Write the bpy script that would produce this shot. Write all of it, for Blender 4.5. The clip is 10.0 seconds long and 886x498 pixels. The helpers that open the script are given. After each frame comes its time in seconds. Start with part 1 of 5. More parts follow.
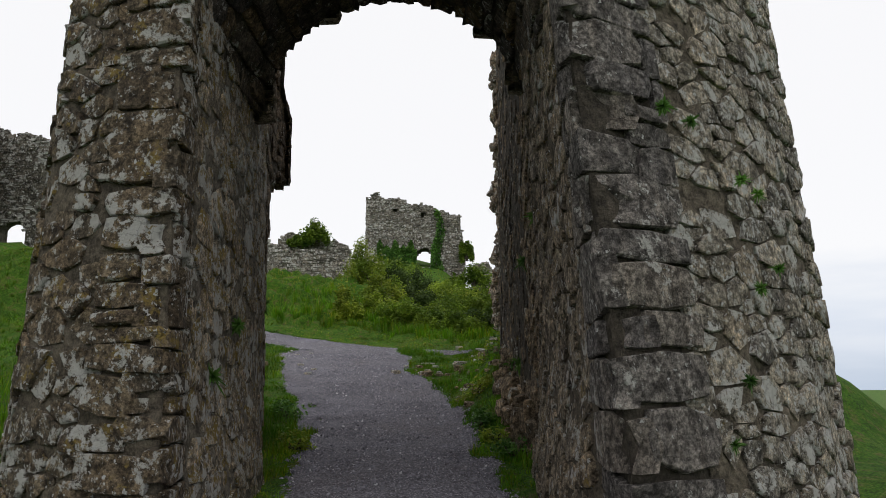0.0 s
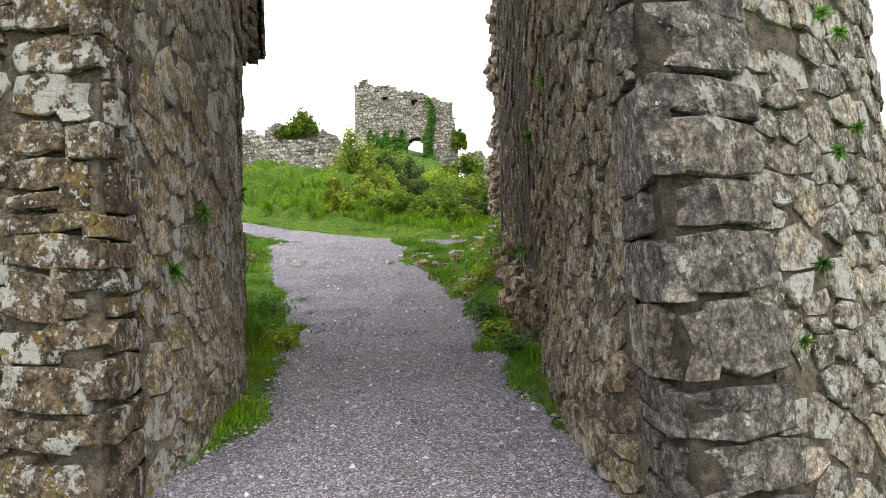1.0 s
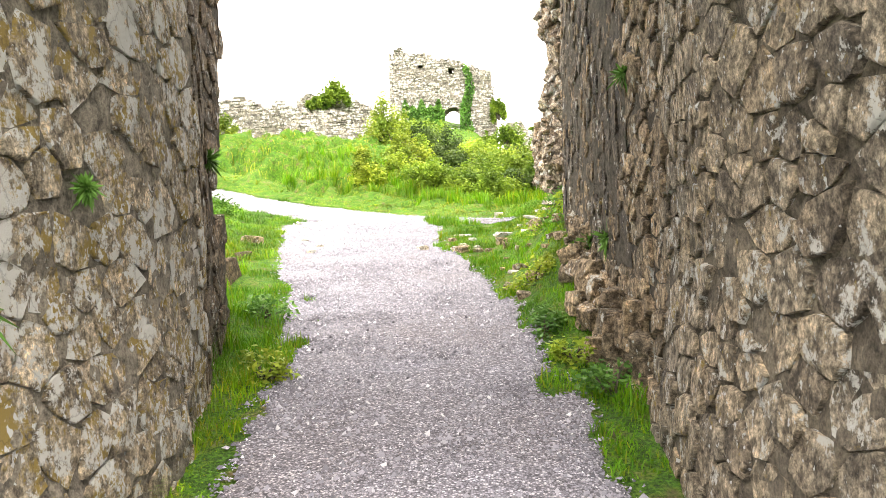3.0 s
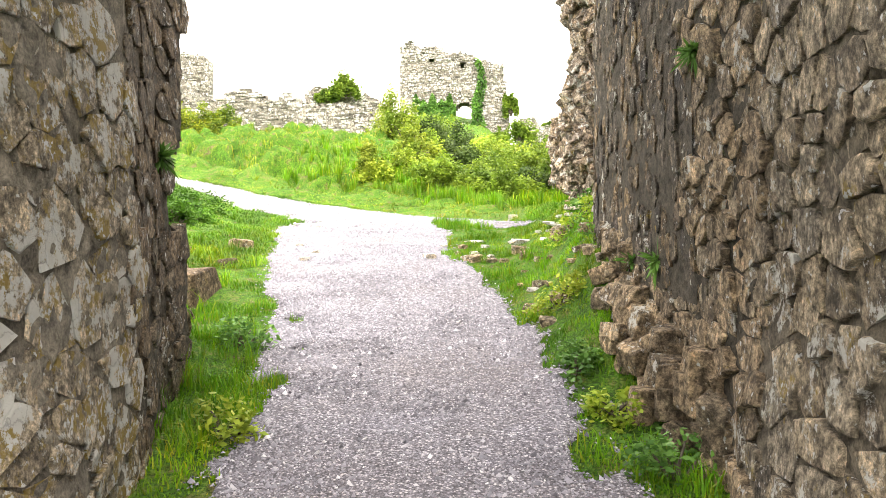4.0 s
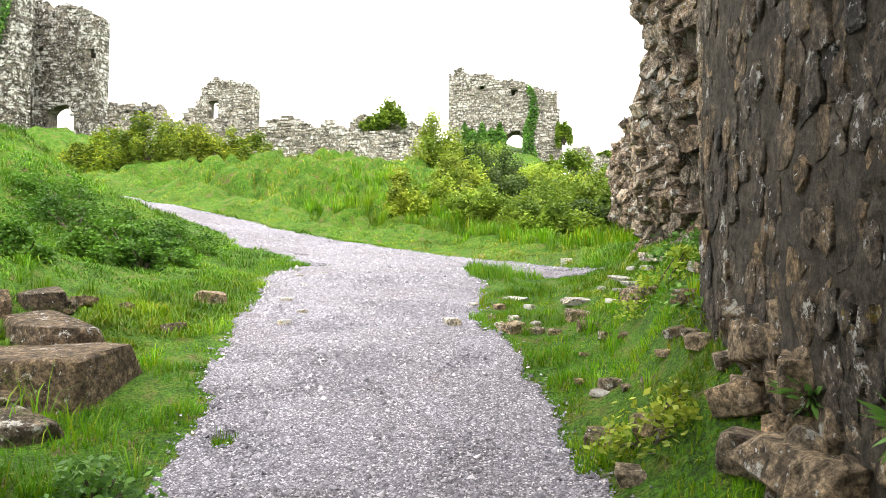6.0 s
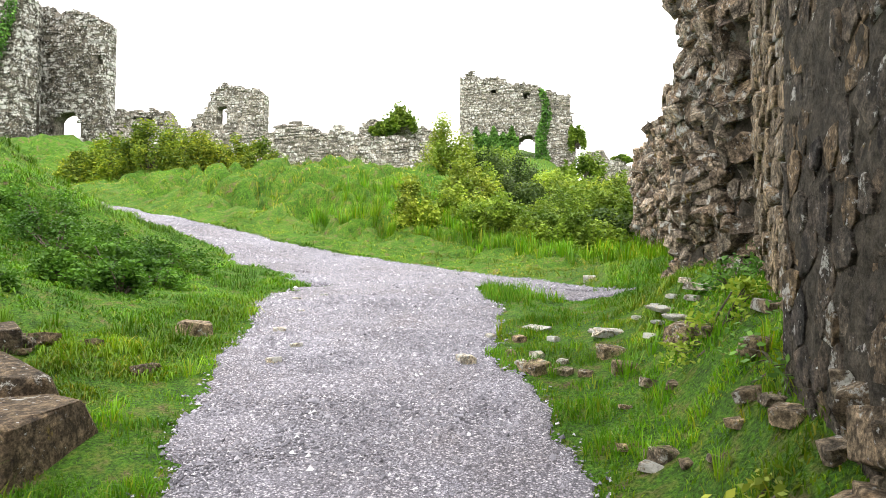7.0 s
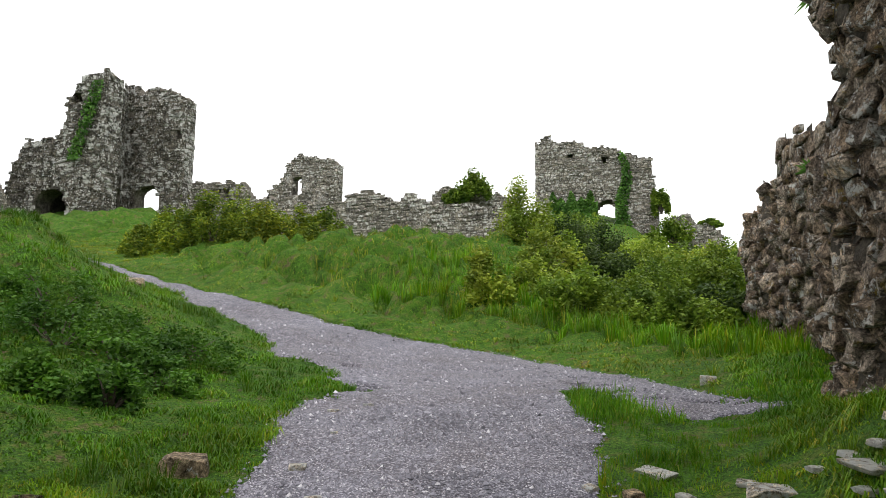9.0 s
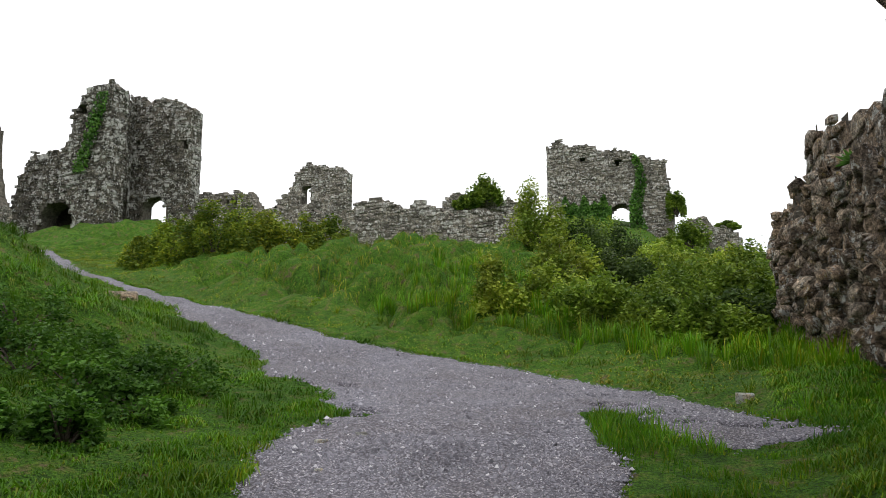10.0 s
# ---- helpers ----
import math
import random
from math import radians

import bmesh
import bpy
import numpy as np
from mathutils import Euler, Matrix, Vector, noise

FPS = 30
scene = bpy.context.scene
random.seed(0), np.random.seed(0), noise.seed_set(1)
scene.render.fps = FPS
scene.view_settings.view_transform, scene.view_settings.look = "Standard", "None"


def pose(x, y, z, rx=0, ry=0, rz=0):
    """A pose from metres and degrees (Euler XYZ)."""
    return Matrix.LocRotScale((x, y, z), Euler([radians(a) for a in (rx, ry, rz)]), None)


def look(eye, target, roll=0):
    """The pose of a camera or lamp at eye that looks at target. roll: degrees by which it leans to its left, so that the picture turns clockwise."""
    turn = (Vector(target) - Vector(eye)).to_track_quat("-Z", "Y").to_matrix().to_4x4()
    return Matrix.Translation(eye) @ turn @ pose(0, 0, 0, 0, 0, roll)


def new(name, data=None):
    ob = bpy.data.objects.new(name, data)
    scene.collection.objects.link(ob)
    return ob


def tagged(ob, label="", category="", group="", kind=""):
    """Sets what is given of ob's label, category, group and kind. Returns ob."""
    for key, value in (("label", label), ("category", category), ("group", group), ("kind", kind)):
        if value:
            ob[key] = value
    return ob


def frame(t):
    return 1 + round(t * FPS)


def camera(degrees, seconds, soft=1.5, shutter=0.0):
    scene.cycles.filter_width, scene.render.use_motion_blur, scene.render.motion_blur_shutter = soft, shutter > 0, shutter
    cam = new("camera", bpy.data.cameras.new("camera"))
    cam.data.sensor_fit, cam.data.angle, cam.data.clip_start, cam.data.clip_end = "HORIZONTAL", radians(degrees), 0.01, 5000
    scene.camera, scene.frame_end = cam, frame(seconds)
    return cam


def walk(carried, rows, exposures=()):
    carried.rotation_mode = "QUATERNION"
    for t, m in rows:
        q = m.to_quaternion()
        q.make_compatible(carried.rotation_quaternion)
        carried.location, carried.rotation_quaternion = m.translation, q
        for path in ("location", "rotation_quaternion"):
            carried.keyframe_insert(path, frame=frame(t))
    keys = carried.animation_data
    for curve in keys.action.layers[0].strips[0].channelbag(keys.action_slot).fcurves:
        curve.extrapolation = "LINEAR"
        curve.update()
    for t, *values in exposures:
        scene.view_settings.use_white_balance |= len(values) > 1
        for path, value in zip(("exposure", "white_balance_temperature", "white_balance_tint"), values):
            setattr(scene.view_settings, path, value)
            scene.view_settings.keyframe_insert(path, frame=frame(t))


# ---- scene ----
cam = camera(63.9, 10.0, soft=0.6)
PATH = [
    (0, (0.26, -0.23, 1.743), (0.178, 1.735, 2.108), 0.1),
    (0.5, (0.22, 0.127, 1.719), (0.132, 2.114, 1.932), 0.5),
    (1, (0.18, 0.601, 1.747), (0.115, 2.599, 1.808), -1.0),
    (1.5, (0.207, 1.153, 1.767), (0.043, 3.146, 1.774), -1.1),
    (2, (0.118, 1.707, 1.797), (-0.081, 3.696, 1.743), 0.5),
    (2.5, (0.002, 2.23, 1.86), (-0.12, 4.225, 1.796), -1.5),
    (3, (0.009, 2.833, 1.937), (-0.161, 4.826, 1.926), -1.0),
    (3.2, (0.007, 3.068, 1.972), (-0.198, 5.057, 1.932), -0.9),
    (4.3, (-0.109, 4.332, 2.137), (-0.307, 6.322, 2.141), 0.2),
    (4.5, (-0.08, 4.602, 2.147), (-0.328, 6.585, 2.211), 0.5),
    (5, (-0.074, 5.295, 2.228), (-0.348, 7.276, 2.249), 1.8),
    (5.5, (-0.083, 5.924, 2.334), (-0.383, 7.9, 2.39), 0.5),
    (5.7, (-0.09, 6.161, 2.351), (-0.408, 8.134, 2.416), 0.6),
    (6.8, (-0.233, 7.204, 2.591), (-0.596, 9.171, 2.631), 0.4),
    (7, (-0.269, 7.358, 2.62), (-0.639, 9.323, 2.691), 0.5),
    (7.5, (-0.347, 7.868, 2.738), (-0.778, 9.819, 2.84), 0.6),
    (8, (-0.415, 8.327, 2.81), (-0.887, 10.264, 2.964), 0.7),
    (8.5, (-0.541, 8.735, 2.896), (-1.032, 10.668, 3.047), -0.2),
    (9, (-0.62, 9.213, 2.997), (-1.195, 11.112, 3.251), 0.7),
    (9.5, (-0.652, 9.561, 3.015), (-1.284, 11.443, 3.254), 0.1),
    (10, (-0.748, 10.025, 3.093), (-1.357, 11.91, 3.368), -0.1),
]

# the automatic exposure of the clip's camera
EXPO = [(0, -0.1, 6500, 11), (0.5, 0.5, 6600, 11), (1, 1.42, 6750, 12), (1.5, 1.95, 6900, 12), (2, 2.45, 7050, 12), (2.5, 2.8, 7200, 12), (3, 2.88, 7250, 12), (4.5, 2.84, 7250, 12),
        (5, 2.72, 7050, 12), (5.5, 2.42, 6950, 11), (7, 1.95, 6750, 10), (8, 1.4, 6650, 10), (9, 0.75, 6550, 10), (10, 0.4, 6500, 10)]
walk(cam, [(t, look(eye, target, roll)) for t, eye, target, roll in PATH], EXPO)

# ---- light: bright overcast sky, weak wide sun ----
world = bpy.data.worlds.new("overcast_sky")
scene.world = world
world.use_nodes = True
WN, WL = world.node_tree.nodes, world.node_tree.links
WN.clear()
w_out = WN.new("ShaderNodeOutputWorld")
w_bg = WN.new("ShaderNodeBackground")
w_sky = WN.new("ShaderNodeTexSky")
w_sky.sky_type = "NISHITA"
w_sky.sun_disc = False
w_sky.sun_elevation, w_sky.sun_rotation = radians(69), radians(157)
w_co = WN.new("ShaderNodeTexCoord")
w_sep = WN.new("ShaderNodeSeparateXYZ")
w_map = WN.new("ShaderNodeMapping")
w_map.inputs["Scale"].default_value = (3.0, 3.0, 16.0)
w_noise = WN.new("ShaderNodeTexNoise")
w_noise.inputs["Scale"].default_value = 1.4
w_noise.inputs["Detail"].default_value = 6
w_add = WN.new("ShaderNodeMath")
w_add.operation = "MULTIPLY_ADD"
w_add.inputs[1].default_value = 0.16
w_ramp = WN.new("ShaderNodeValToRGB")
w_ramp.color_ramp.elements[0].position, w_ramp.color_ramp.elements[0].color = 0.06, (0.52, 0.62, 0.76, 1)
w_ramp.color_ramp.elements[1].position, w_ramp.color_ramp.elements[1].color = 0.24, (1.0, 1.0, 1.0, 1)
w_mid = w_ramp.color_ramp.elements.new(0.13)
w_mid.color = (0.72, 0.78, 0.88, 1)
w_scale = WN.new("ShaderNodeMix")
w_scale.data_type, w_scale.blend_type = "RGBA", "MULTIPLY"
w_scale.inputs["Factor"].default_value = 1.0
w_scale.inputs["B"].default_value = (0.1, 0.1, 0.1, 1)
w_mix = WN.new("ShaderNodeMix")
w_mix.data_type = "RGBA"
w_mix.inputs["Factor"].default_value = 0.9
WL.new(w_co.outputs["Generated"], w_sep.inputs[0])
WL.new(w_co.outputs["Generated"], w_map.inputs["Vector"])
WL.new(w_map.outputs["Vector"], w_noise.inputs["Vector"])
WL.new(w_noise.outputs["Fac"], w_add.inputs[0])
WL.new(w_sep.outputs["Z"], w_add.inputs[2])
WL.new(w_add.outputs[0], w_ramp.inputs["Fac"])
WL.new(w_sky.outputs["Color"], w_scale.inputs["A"])
WL.new(w_scale.outputs["Result"], w_mix.inputs["A"])
WL.new(w_ramp.outputs["Color"], w_mix.inputs["B"])
WL.new(w_mix.outputs["Result"], w_bg.inputs["Color"])
w_bg.inputs["Strength"].default_value = 1.1
WL.new(w_bg.outputs[0], w_out.inputs[0])
sun_data = bpy.data.lights.new("sun", "SUN")
sun_data.energy, sun_data.angle, sun_data.color = 0.9, radians(40), (1.0, 0.97, 0.92)
sun = new("sun", sun_data)
sun.matrix_world = look((6, -14, 40), (0, 0, 0))


# ---- materials ----
def material(name, rough=0.9):
    m = bpy.data.materials.new(name)
    m.use_nodes = True
    n, l = m.node_tree.nodes, m.node_tree.links
    b = n["Principled BSDF"]
    b.inputs["Roughness"].default_value = rough
    b.inputs["Specular IOR Level"].default_value = 0.25
    return m, n, l, b


def ramp(n, stops):
    r = n.new("ShaderNodeValToRGB")
    e = r.color_ramp.elements
    while len(e) < len(stops):
        e.new(0.5)
    for k, (p, c) in zip(e, stops):
        k.position, k.color = p, (*c, 1)
    return r


def tex(n, l, co, scale, detail=5, rough=0.6, kind="ShaderNodeTexNoise"):
    t = n.new(kind)
    t.inputs["Scale"].default_value = scale
    if kind == "ShaderNodeTexNoise":
        t.inputs["Detail"].default_value, t.inputs["Roughness"].default_value = detail, rough
    l.new(co, t.inputs["Vector"])
    return t


def blend(n, l, fac, a, b, mode="MIX"):
    x = n.new("ShaderNodeMix")
    x.data_type, x.blend_type = "RGBA", mode
    for key, v in (("Factor", fac), ("A", a), ("B", b)):
        if isinstance(v, (int, float)):
            x.inputs[key].default_value = v
        elif isinstance(v, tuple):
            x.inputs[key].default_value = (*v, 1)
        else:
            l.new(v, x.inputs[key])
    return x.outputs["Result"]


def bump(n, l, b, height, strength, dist):
    k = n.new("ShaderNodeBump")
    k.inputs["Strength"].default_value, k.inputs["Distance"].default_value = strength, dist
    l.new(height, k.inputs["Height"])
    l.new(k.outputs["Normal"], b.inputs["Normal"])


def piece_random(n, l):
    """A random value for each piece, loose or joined."""
    oi, ge = n.new("ShaderNodeObjectInfo"), n.new("ShaderNodeNewGeometry")
    s, f = n.new("ShaderNodeMath"), n.new("ShaderNodeMath")
    s.operation, f.operation = "ADD", "FRACT"
    l.new(oi.outputs["Random"], s.inputs[0])
    l.new(ge.outputs["Random Per Island"], s.inputs[1])
    l.new(s.outputs[0], f.inputs[0])
    return f.outputs[0], ge.outputs["Position"]


def stone_material(name, tones, white=0.62, ochre=0.66, scale=1.0, crack=0.4, streak=0.25):
    m, n, l, b = material(name, 0.88)
    rnd, pos = piece_random(n, l)
    tone = ramp(n, [(i / (len(tones) - 1), c) for i, c in enumerate(tones)])
    l.new(rnd, tone.inputs["Fac"])
    big = tex(n, l, pos, 1.7 * scale, 4)
    mid = tex(n, l, pos, 9 * scale, 6, 0.7)
    fine = tex(n, l, pos, 45 * scale, 9, 0.85)
    grain = ramp(n, [(0.4, (0.3, 0.29, 0.28)), (0.5, (0.95, 0.94, 0.92)), (0.6, (1.75, 1.71, 1.65))])
    l.new(fine.outputs["Fac"], grain.inputs["Fac"])
    c = blend(n, l, 0.9, tone.outputs["Color"], grain.outputs["Color"], "MULTIPLY")
    # shading of the bumps put into the colour: hollows darker, knobs and lichen paler
    patch = ramp(n, [(0.38, (0.4, 0.38, 0.36)), (0.5, (0.95, 0.93, 0.9)), (0.62, (1.5, 1.46, 1.4))])
    l.new(mid.outputs["Fac"], patch.inputs["Fac"])
    c = blend(n, l, 0.85, c, patch.outputs["Color"], "MULTIPLY")
    hollows = tex(n, l, pos, 21 * scale, 5, 0.65)
    spots = ramp(n, [(0.41, (0.42, 0.4, 0.38)), (0.5, (0.98, 0.97, 0.95)), (0.59, (1.5, 1.47, 1.42))])
    l.new(hollows.outputs["Fac"], spots.inputs["Fac"])
    c = blend(n, l, 0.85, c, spots.outputs["Color"], "MULTIPLY")
    # streaks where water runs down
    sm = n.new("ShaderNodeMapping")
    sm.inputs["Scale"].default_value = (7, 7, 0.5)
    l.new(pos, sm.inputs["Vector"])
    st = tex(n, l, sm.outputs["Vector"], 1.4 * scale, 6, 0.65)
    sr = ramp(n, [(0.38, (0.45, 0.44, 0.45)), (0.5, (1.0, 0.97, 0.93)), (0.64, (1.55, 1.4, 1.2))])
    l.new(st.outputs["Fac"], sr.inputs["Fac"])
    c = blend(n, l, streak, c, sr.outputs["Color"], "MULTIPLY")
    # ochre and pale lichen
    oc = tex(n, l, pos, 5.5 * scale, 7, 0.75)
    om = ramp(n, [(ochre, (0, 0, 0)), (ochre + 0.06, (1, 1, 1))])
    l.new(oc.outputs["Fac"], om.inputs["Fac"])
    c = blend(n, l, om.outputs["Color"], c, (0.3, 0.215, 0.06))
    mp = n.new("ShaderNodeMapping")
    mp.inputs["Location"].default_value = (7.3, 2.1, 4.4)
    l.new(pos, mp.inputs["Vector"])
    wh = tex(n, l, mp.outputs["Vector"], 7 * scale, 8, 0.78)
    add = n.new("ShaderNodeMath")
    add.operation = "MULTIPLY_ADD"
    add.inputs[1].default_value = 0.35
    l.new(big.outputs["Fac"], add.inputs[0])
    l.new(wh.outputs["Fac"], add.inputs[2])
    wm = ramp(n, [(white + 0.16, (0, 0, 0)), (white + 0.2, (1, 1, 1))])
    l.new(add.outputs[0], wm.inputs["Fac"])
    c = blend(n, l, wm.outputs["Color"], c, (0.6, 0.59, 0.55))
    # small crisp lichen spots, thick in some patches
    ls = tex(n, l, mp.outputs["Vector"], 26 * scale, 4, 0.55)
    la = n.new("ShaderNodeMath")
    la.operation = "MULTIPLY_ADD"
    la.inputs[1].default_value = 0.45
    l.new(oc.outputs["Fac"], la.inputs[0])
    l.new(ls.outputs["Fac"], la.inputs[2])
    lm = ramp(n, [(white + 0.3, (0, 0, 0)), (white + 0.325, (1, 1, 1))])
    l.new(la.outputs[0], lm.inputs["Fac"])
    c = blend(n, l, lm.outputs["Color"], c, (0.62, 0.62, 0.6))
    # cracks between smaller broken faces
    warp = blend(n, l, 0.12 / scale, pos, mid.outputs["Color"], "ADD")
    vo = tex(n, l, warp, 7 * scale, kind="ShaderNodeTexVoronoi")
    vo.feature = "DISTANCE_TO_EDGE"
    ck = ramp(n, [(0.0, (0.12, 0.11, 0.1)), (0.035, (1, 1, 1))])
    l.new(vo.outputs["Distance"], ck.inputs["Fac"])
    c = blend(n, l, crack, c, ck.outputs["Color"], "MULTIPLY")
    l.new(c, b.inputs["Base Color"])
    hs = n.new("ShaderNodeMath")
    hs.operation = "MULTIPLY_ADD"
    hs.inputs[1].default_value = 0.9
    l.new(fine.outputs["Fac"], hs.inputs[0])
    l.new(mid.outputs["Fac"], hs.inputs[2])
    h2 = n.new("ShaderNodeMath")
    h2.operation = "MULTIPLY_ADD"
    h2.inputs[1].default_value = 0.5 * crack
    l.new(ck.outputs["Color"], h2.inputs[0])
    h3 = n.new("ShaderNodeMath")
    h3.operation = "MULTIPLY_ADD"
    h3.inputs[1].default_value = 0.8
    l.new(hollows.outputs["Fac"], h3.inputs[0])
    l.new(hs.outputs[0], h3.inputs[2])
    l.new(h3.outputs[0], h2.inputs[2])
    bump(n, l, b, h2.outputs[0], 1.0, 0.05 / scale)
    return m


GATE_STONE = stone_material("gate_limestone", [(0.224, 0.189, 0.147), (0.349, 0.301, 0.235), (0.252, 0.224, 0.186), (0.419, 0.362, 0.284), (0.307, 0.253, 0.186), (0.182, 0.159, 0.135)], white=0.58, ochre=0.6)
TOWER_STONE = stone_material("tower_limestone", [(0.242, 0.224, 0.193), (0.375, 0.349, 0.302), (0.181, 0.173, 0.160), (0.460, 0.430, 0.375), (0.302, 0.264, 0.208)], white=0.54, ochre=0.62)
# brighter daylight on the west passage wall is put into this pale stone colour
LIT_PASS_STONE = stone_material("lit_passage_limestone", [(0.327, 0.277, 0.214), (0.431, 0.375, 0.294), (0.244, 0.211, 0.167), (0.489, 0.433, 0.347), (0.396, 0.327, 0.239)], white=0.53, ochre=0.51)
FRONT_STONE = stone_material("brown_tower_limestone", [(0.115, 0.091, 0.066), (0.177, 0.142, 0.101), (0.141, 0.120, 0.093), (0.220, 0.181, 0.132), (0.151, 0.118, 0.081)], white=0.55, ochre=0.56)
QUOIN_STONE = stone_material("dark_grey_quoins", [(0.159, 0.153, 0.160), (0.216, 0.206, 0.203), (0.180, 0.173, 0.177), (0.259, 0.238, 0.218)], white=0.6, ochre=0.68)
HOUSE_STONE = stone_material("gatehouse_limestone", [(0.093, 0.088, 0.076), (0.162, 0.153, 0.138), (0.068, 0.064, 0.056), (0.212, 0.204, 0.187), (0.119, 0.107, 0.088)], white=0.53, ochre=0.7, scale=0.35)
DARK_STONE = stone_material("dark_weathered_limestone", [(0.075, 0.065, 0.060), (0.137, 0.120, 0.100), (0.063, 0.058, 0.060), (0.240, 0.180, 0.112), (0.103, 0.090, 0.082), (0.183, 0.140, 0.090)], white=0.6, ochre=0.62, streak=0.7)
CASTLE_STONE = stone_material("castle_limestone", [(0.17, 0.165, 0.15), (0.30, 0.29, 0.27), (0.12, 0.115, 0.105), (0.37, 0.36, 0.34), (0.21, 0.195, 0.165)], white=0.55, ochre=0.72, scale=0.7)
RUIN_STONE = stone_material("rubble_core_stone", [(0.216, 0.165, 0.122), (0.356, 0.280, 0.212), (0.146, 0.113, 0.090), (0.277, 0.238, 0.201), (0.447, 0.383, 0.313)], white=0.58, ochre=0.6, crack=0.9)
ROCK_STONE = stone_material("loose_rock", [(0.251, 0.196, 0.138), (0.383, 0.305, 0.215), (0.191, 0.153, 0.113), (0.311, 0.267, 0.209)], white=0.6, ochre=0.64)
WEST_ROCK = stone_material("brown_rubble", [(0.135, 0.101, 0.068), (0.208, 0.158, 0.107), (0.104, 0.081, 0.058), (0.177, 0.148, 0.113)], white=0.6, ochre=0.62)
PALE_STONE = stone_material("pale_rock", [(0.454, 0.420, 0.363), (0.540, 0.504, 0.441)], white=0.5, ochre=0.8)


def mortar_material(name, col, scale=1.0):
    m, n, l, b = material(name, 0.97)
    ge = n.new("ShaderNodeNewGeometry")
    a = tex(n, l, ge.outputs["Position"], 14 * scale, 7, 0.75)
    d = tex(n, l, ge.outputs["Position"], 2.5 * scale, 4)
    r = ramp(n, [(0.36, tuple(v * 0.35 for v in col)), (0.5, col), (0.64, tuple(v * 1.6 for v in col))])
    l.new(a.outputs["Fac"], r.inputs["Fac"])
    r2 = ramp(n, [(0.35, (0.7, 0.68, 0.66)), (0.65, (1.2, 1.18, 1.12))])
    l.new(d.outputs["Fac"], r2.inputs["Fac"])
    g = tex(n, l, ge.outputs["Position"], 70 * scale, 8, 0.8)
    r3 = ramp(n, [(0.34, (0.4, 0.39, 0.38)), (0.66, (1.6, 1.57, 1.5))])
    l.new(g.outputs["Fac"], r3.inputs["Fac"])
    c = blend(n, l, 0.8, r.outputs["Color"], r2.outputs["Color"], "MULTIPLY")
    l.new(blend(n, l, 0.8, c, r3.outputs["Color"], "MULTIPLY"), b.inputs["Base Color"])
    bump(n, l, b, a.outputs["Fac"], 1.0, 0.08 / scale)
    return m


MORTAR = mortar_material("old_lime_mortar", (0.15, 0.13, 0.105))
DARK_MORTAR = mortar_material("dark_mortar", (0.08, 0.07, 0.058))
# paler for the same wall: its daylight is put into the mortar's colour
LIT_PASS_MORTAR = mortar_material("lit_passage_mortar", (0.22, 0.2, 0.17))
CASTLE_MORTAR = mortar_material("castle_mortar", (0.17, 0.158, 0.138), 0.4)


def leaf_material(name, tones, glow=0.35, rough=0.6, dry=0.2):
    m, n, l, b = material(name, rough)
    rnd, pos = piece_random(n, l)
    r = ramp(n, [(i / (len(tones) - 1), c) for i, c in enumerate(tones)])
    l.new(rnd, r.inputs["Fac"])
    t = tex(n, l, pos, 1.1, 4)
    v = ramp(n, [(0.38, (0.45, 0.55, 0.45)), (0.5, (0.95, 0.95, 0.9)), (0.62, (1.4, 1.4, 1.2))])
    l.new(t.outputs["Fac"], v.inputs["Fac"])
    c = blend(n, l, 0.9, r.outputs["Color"], v.outputs["Color"], "MULTIPLY")
    # drier, yellower growth in patches
    t2 = tex(n, l, pos, 0.45, 5)
    v2 = ramp(n, [(0.46, (0.92, 1.0, 0.9)), (0.58, (1.35, 1.05, 0.9)), (0.7, (1.75, 1.05, 1.1))])
    l.new(t2.outputs["Fac"], v2.inputs["Fac"])
    c = blend(n, l, dry, c, v2.outputs["Color"], "MULTIPLY")
    l.new(c, b.inputs["Base Color"])
    tr, mx = n.new("ShaderNodeBsdfTranslucent"), n.new("ShaderNodeMixShader")
    l.new(c, tr.inputs["Color"])
    mx.inputs["Fac"].default_value = glow
    l.new(b.outputs[0], mx.inputs[1])
    l.new(tr.outputs[0], mx.inputs[2])
    l.new(mx.outputs[0], n["Material Output"].inputs["Surface"])
    return m


GRASS = leaf_material("grass_blades", [(0.052, 0.153, 0.004), (0.091, 0.236, 0.006), (0.143, 0.301, 0.008), (0.065, 0.189, 0.005), (0.247, 0.283, 0.018)], dry=0.7)
LONG_GRASS = leaf_material("long_bank_grass", [(0.043, 0.100, 0.003), (0.090, 0.180, 0.004), (0.152, 0.250, 0.007), (0.237, 0.240, 0.032), (0.062, 0.150, 0.003), (0.114, 0.220, 0.006)], dry=0.9)
BANK_GRASS = leaf_material("lush_bank_grass", [(0.039, 0.110, 0.003), (0.065, 0.175, 0.004), (0.096, 0.215, 0.006), (0.052, 0.139, 0.003), (0.142, 0.186, 0.017)], dry=0.6)
LEAF = leaf_material("shrub_leaves", [(0.06, 0.11, 0.014), (0.12, 0.2, 0.02), (0.18, 0.26, 0.03), (0.09, 0.15, 0.016)])
LEAF_DARK = leaf_material("dark_leaves", [(0.025, 0.05, 0.014), (0.05, 0.085, 0.02), (0.07, 0.11, 0.025)])
LEAF_FRESH = leaf_material("fresh_leaves", [(0.13, 0.2, 0.02), (0.21, 0.29, 0.03), (0.29, 0.35, 0.045)])
GORSE = leaf_material("gorse_sprigs", [(0.05, 0.09, 0.012), (0.11, 0.17, 0.018), (0.2, 0.26, 0.02), (0.1, 0.16, 0.016), (0.33, 0.34, 0.025)], 0.3)
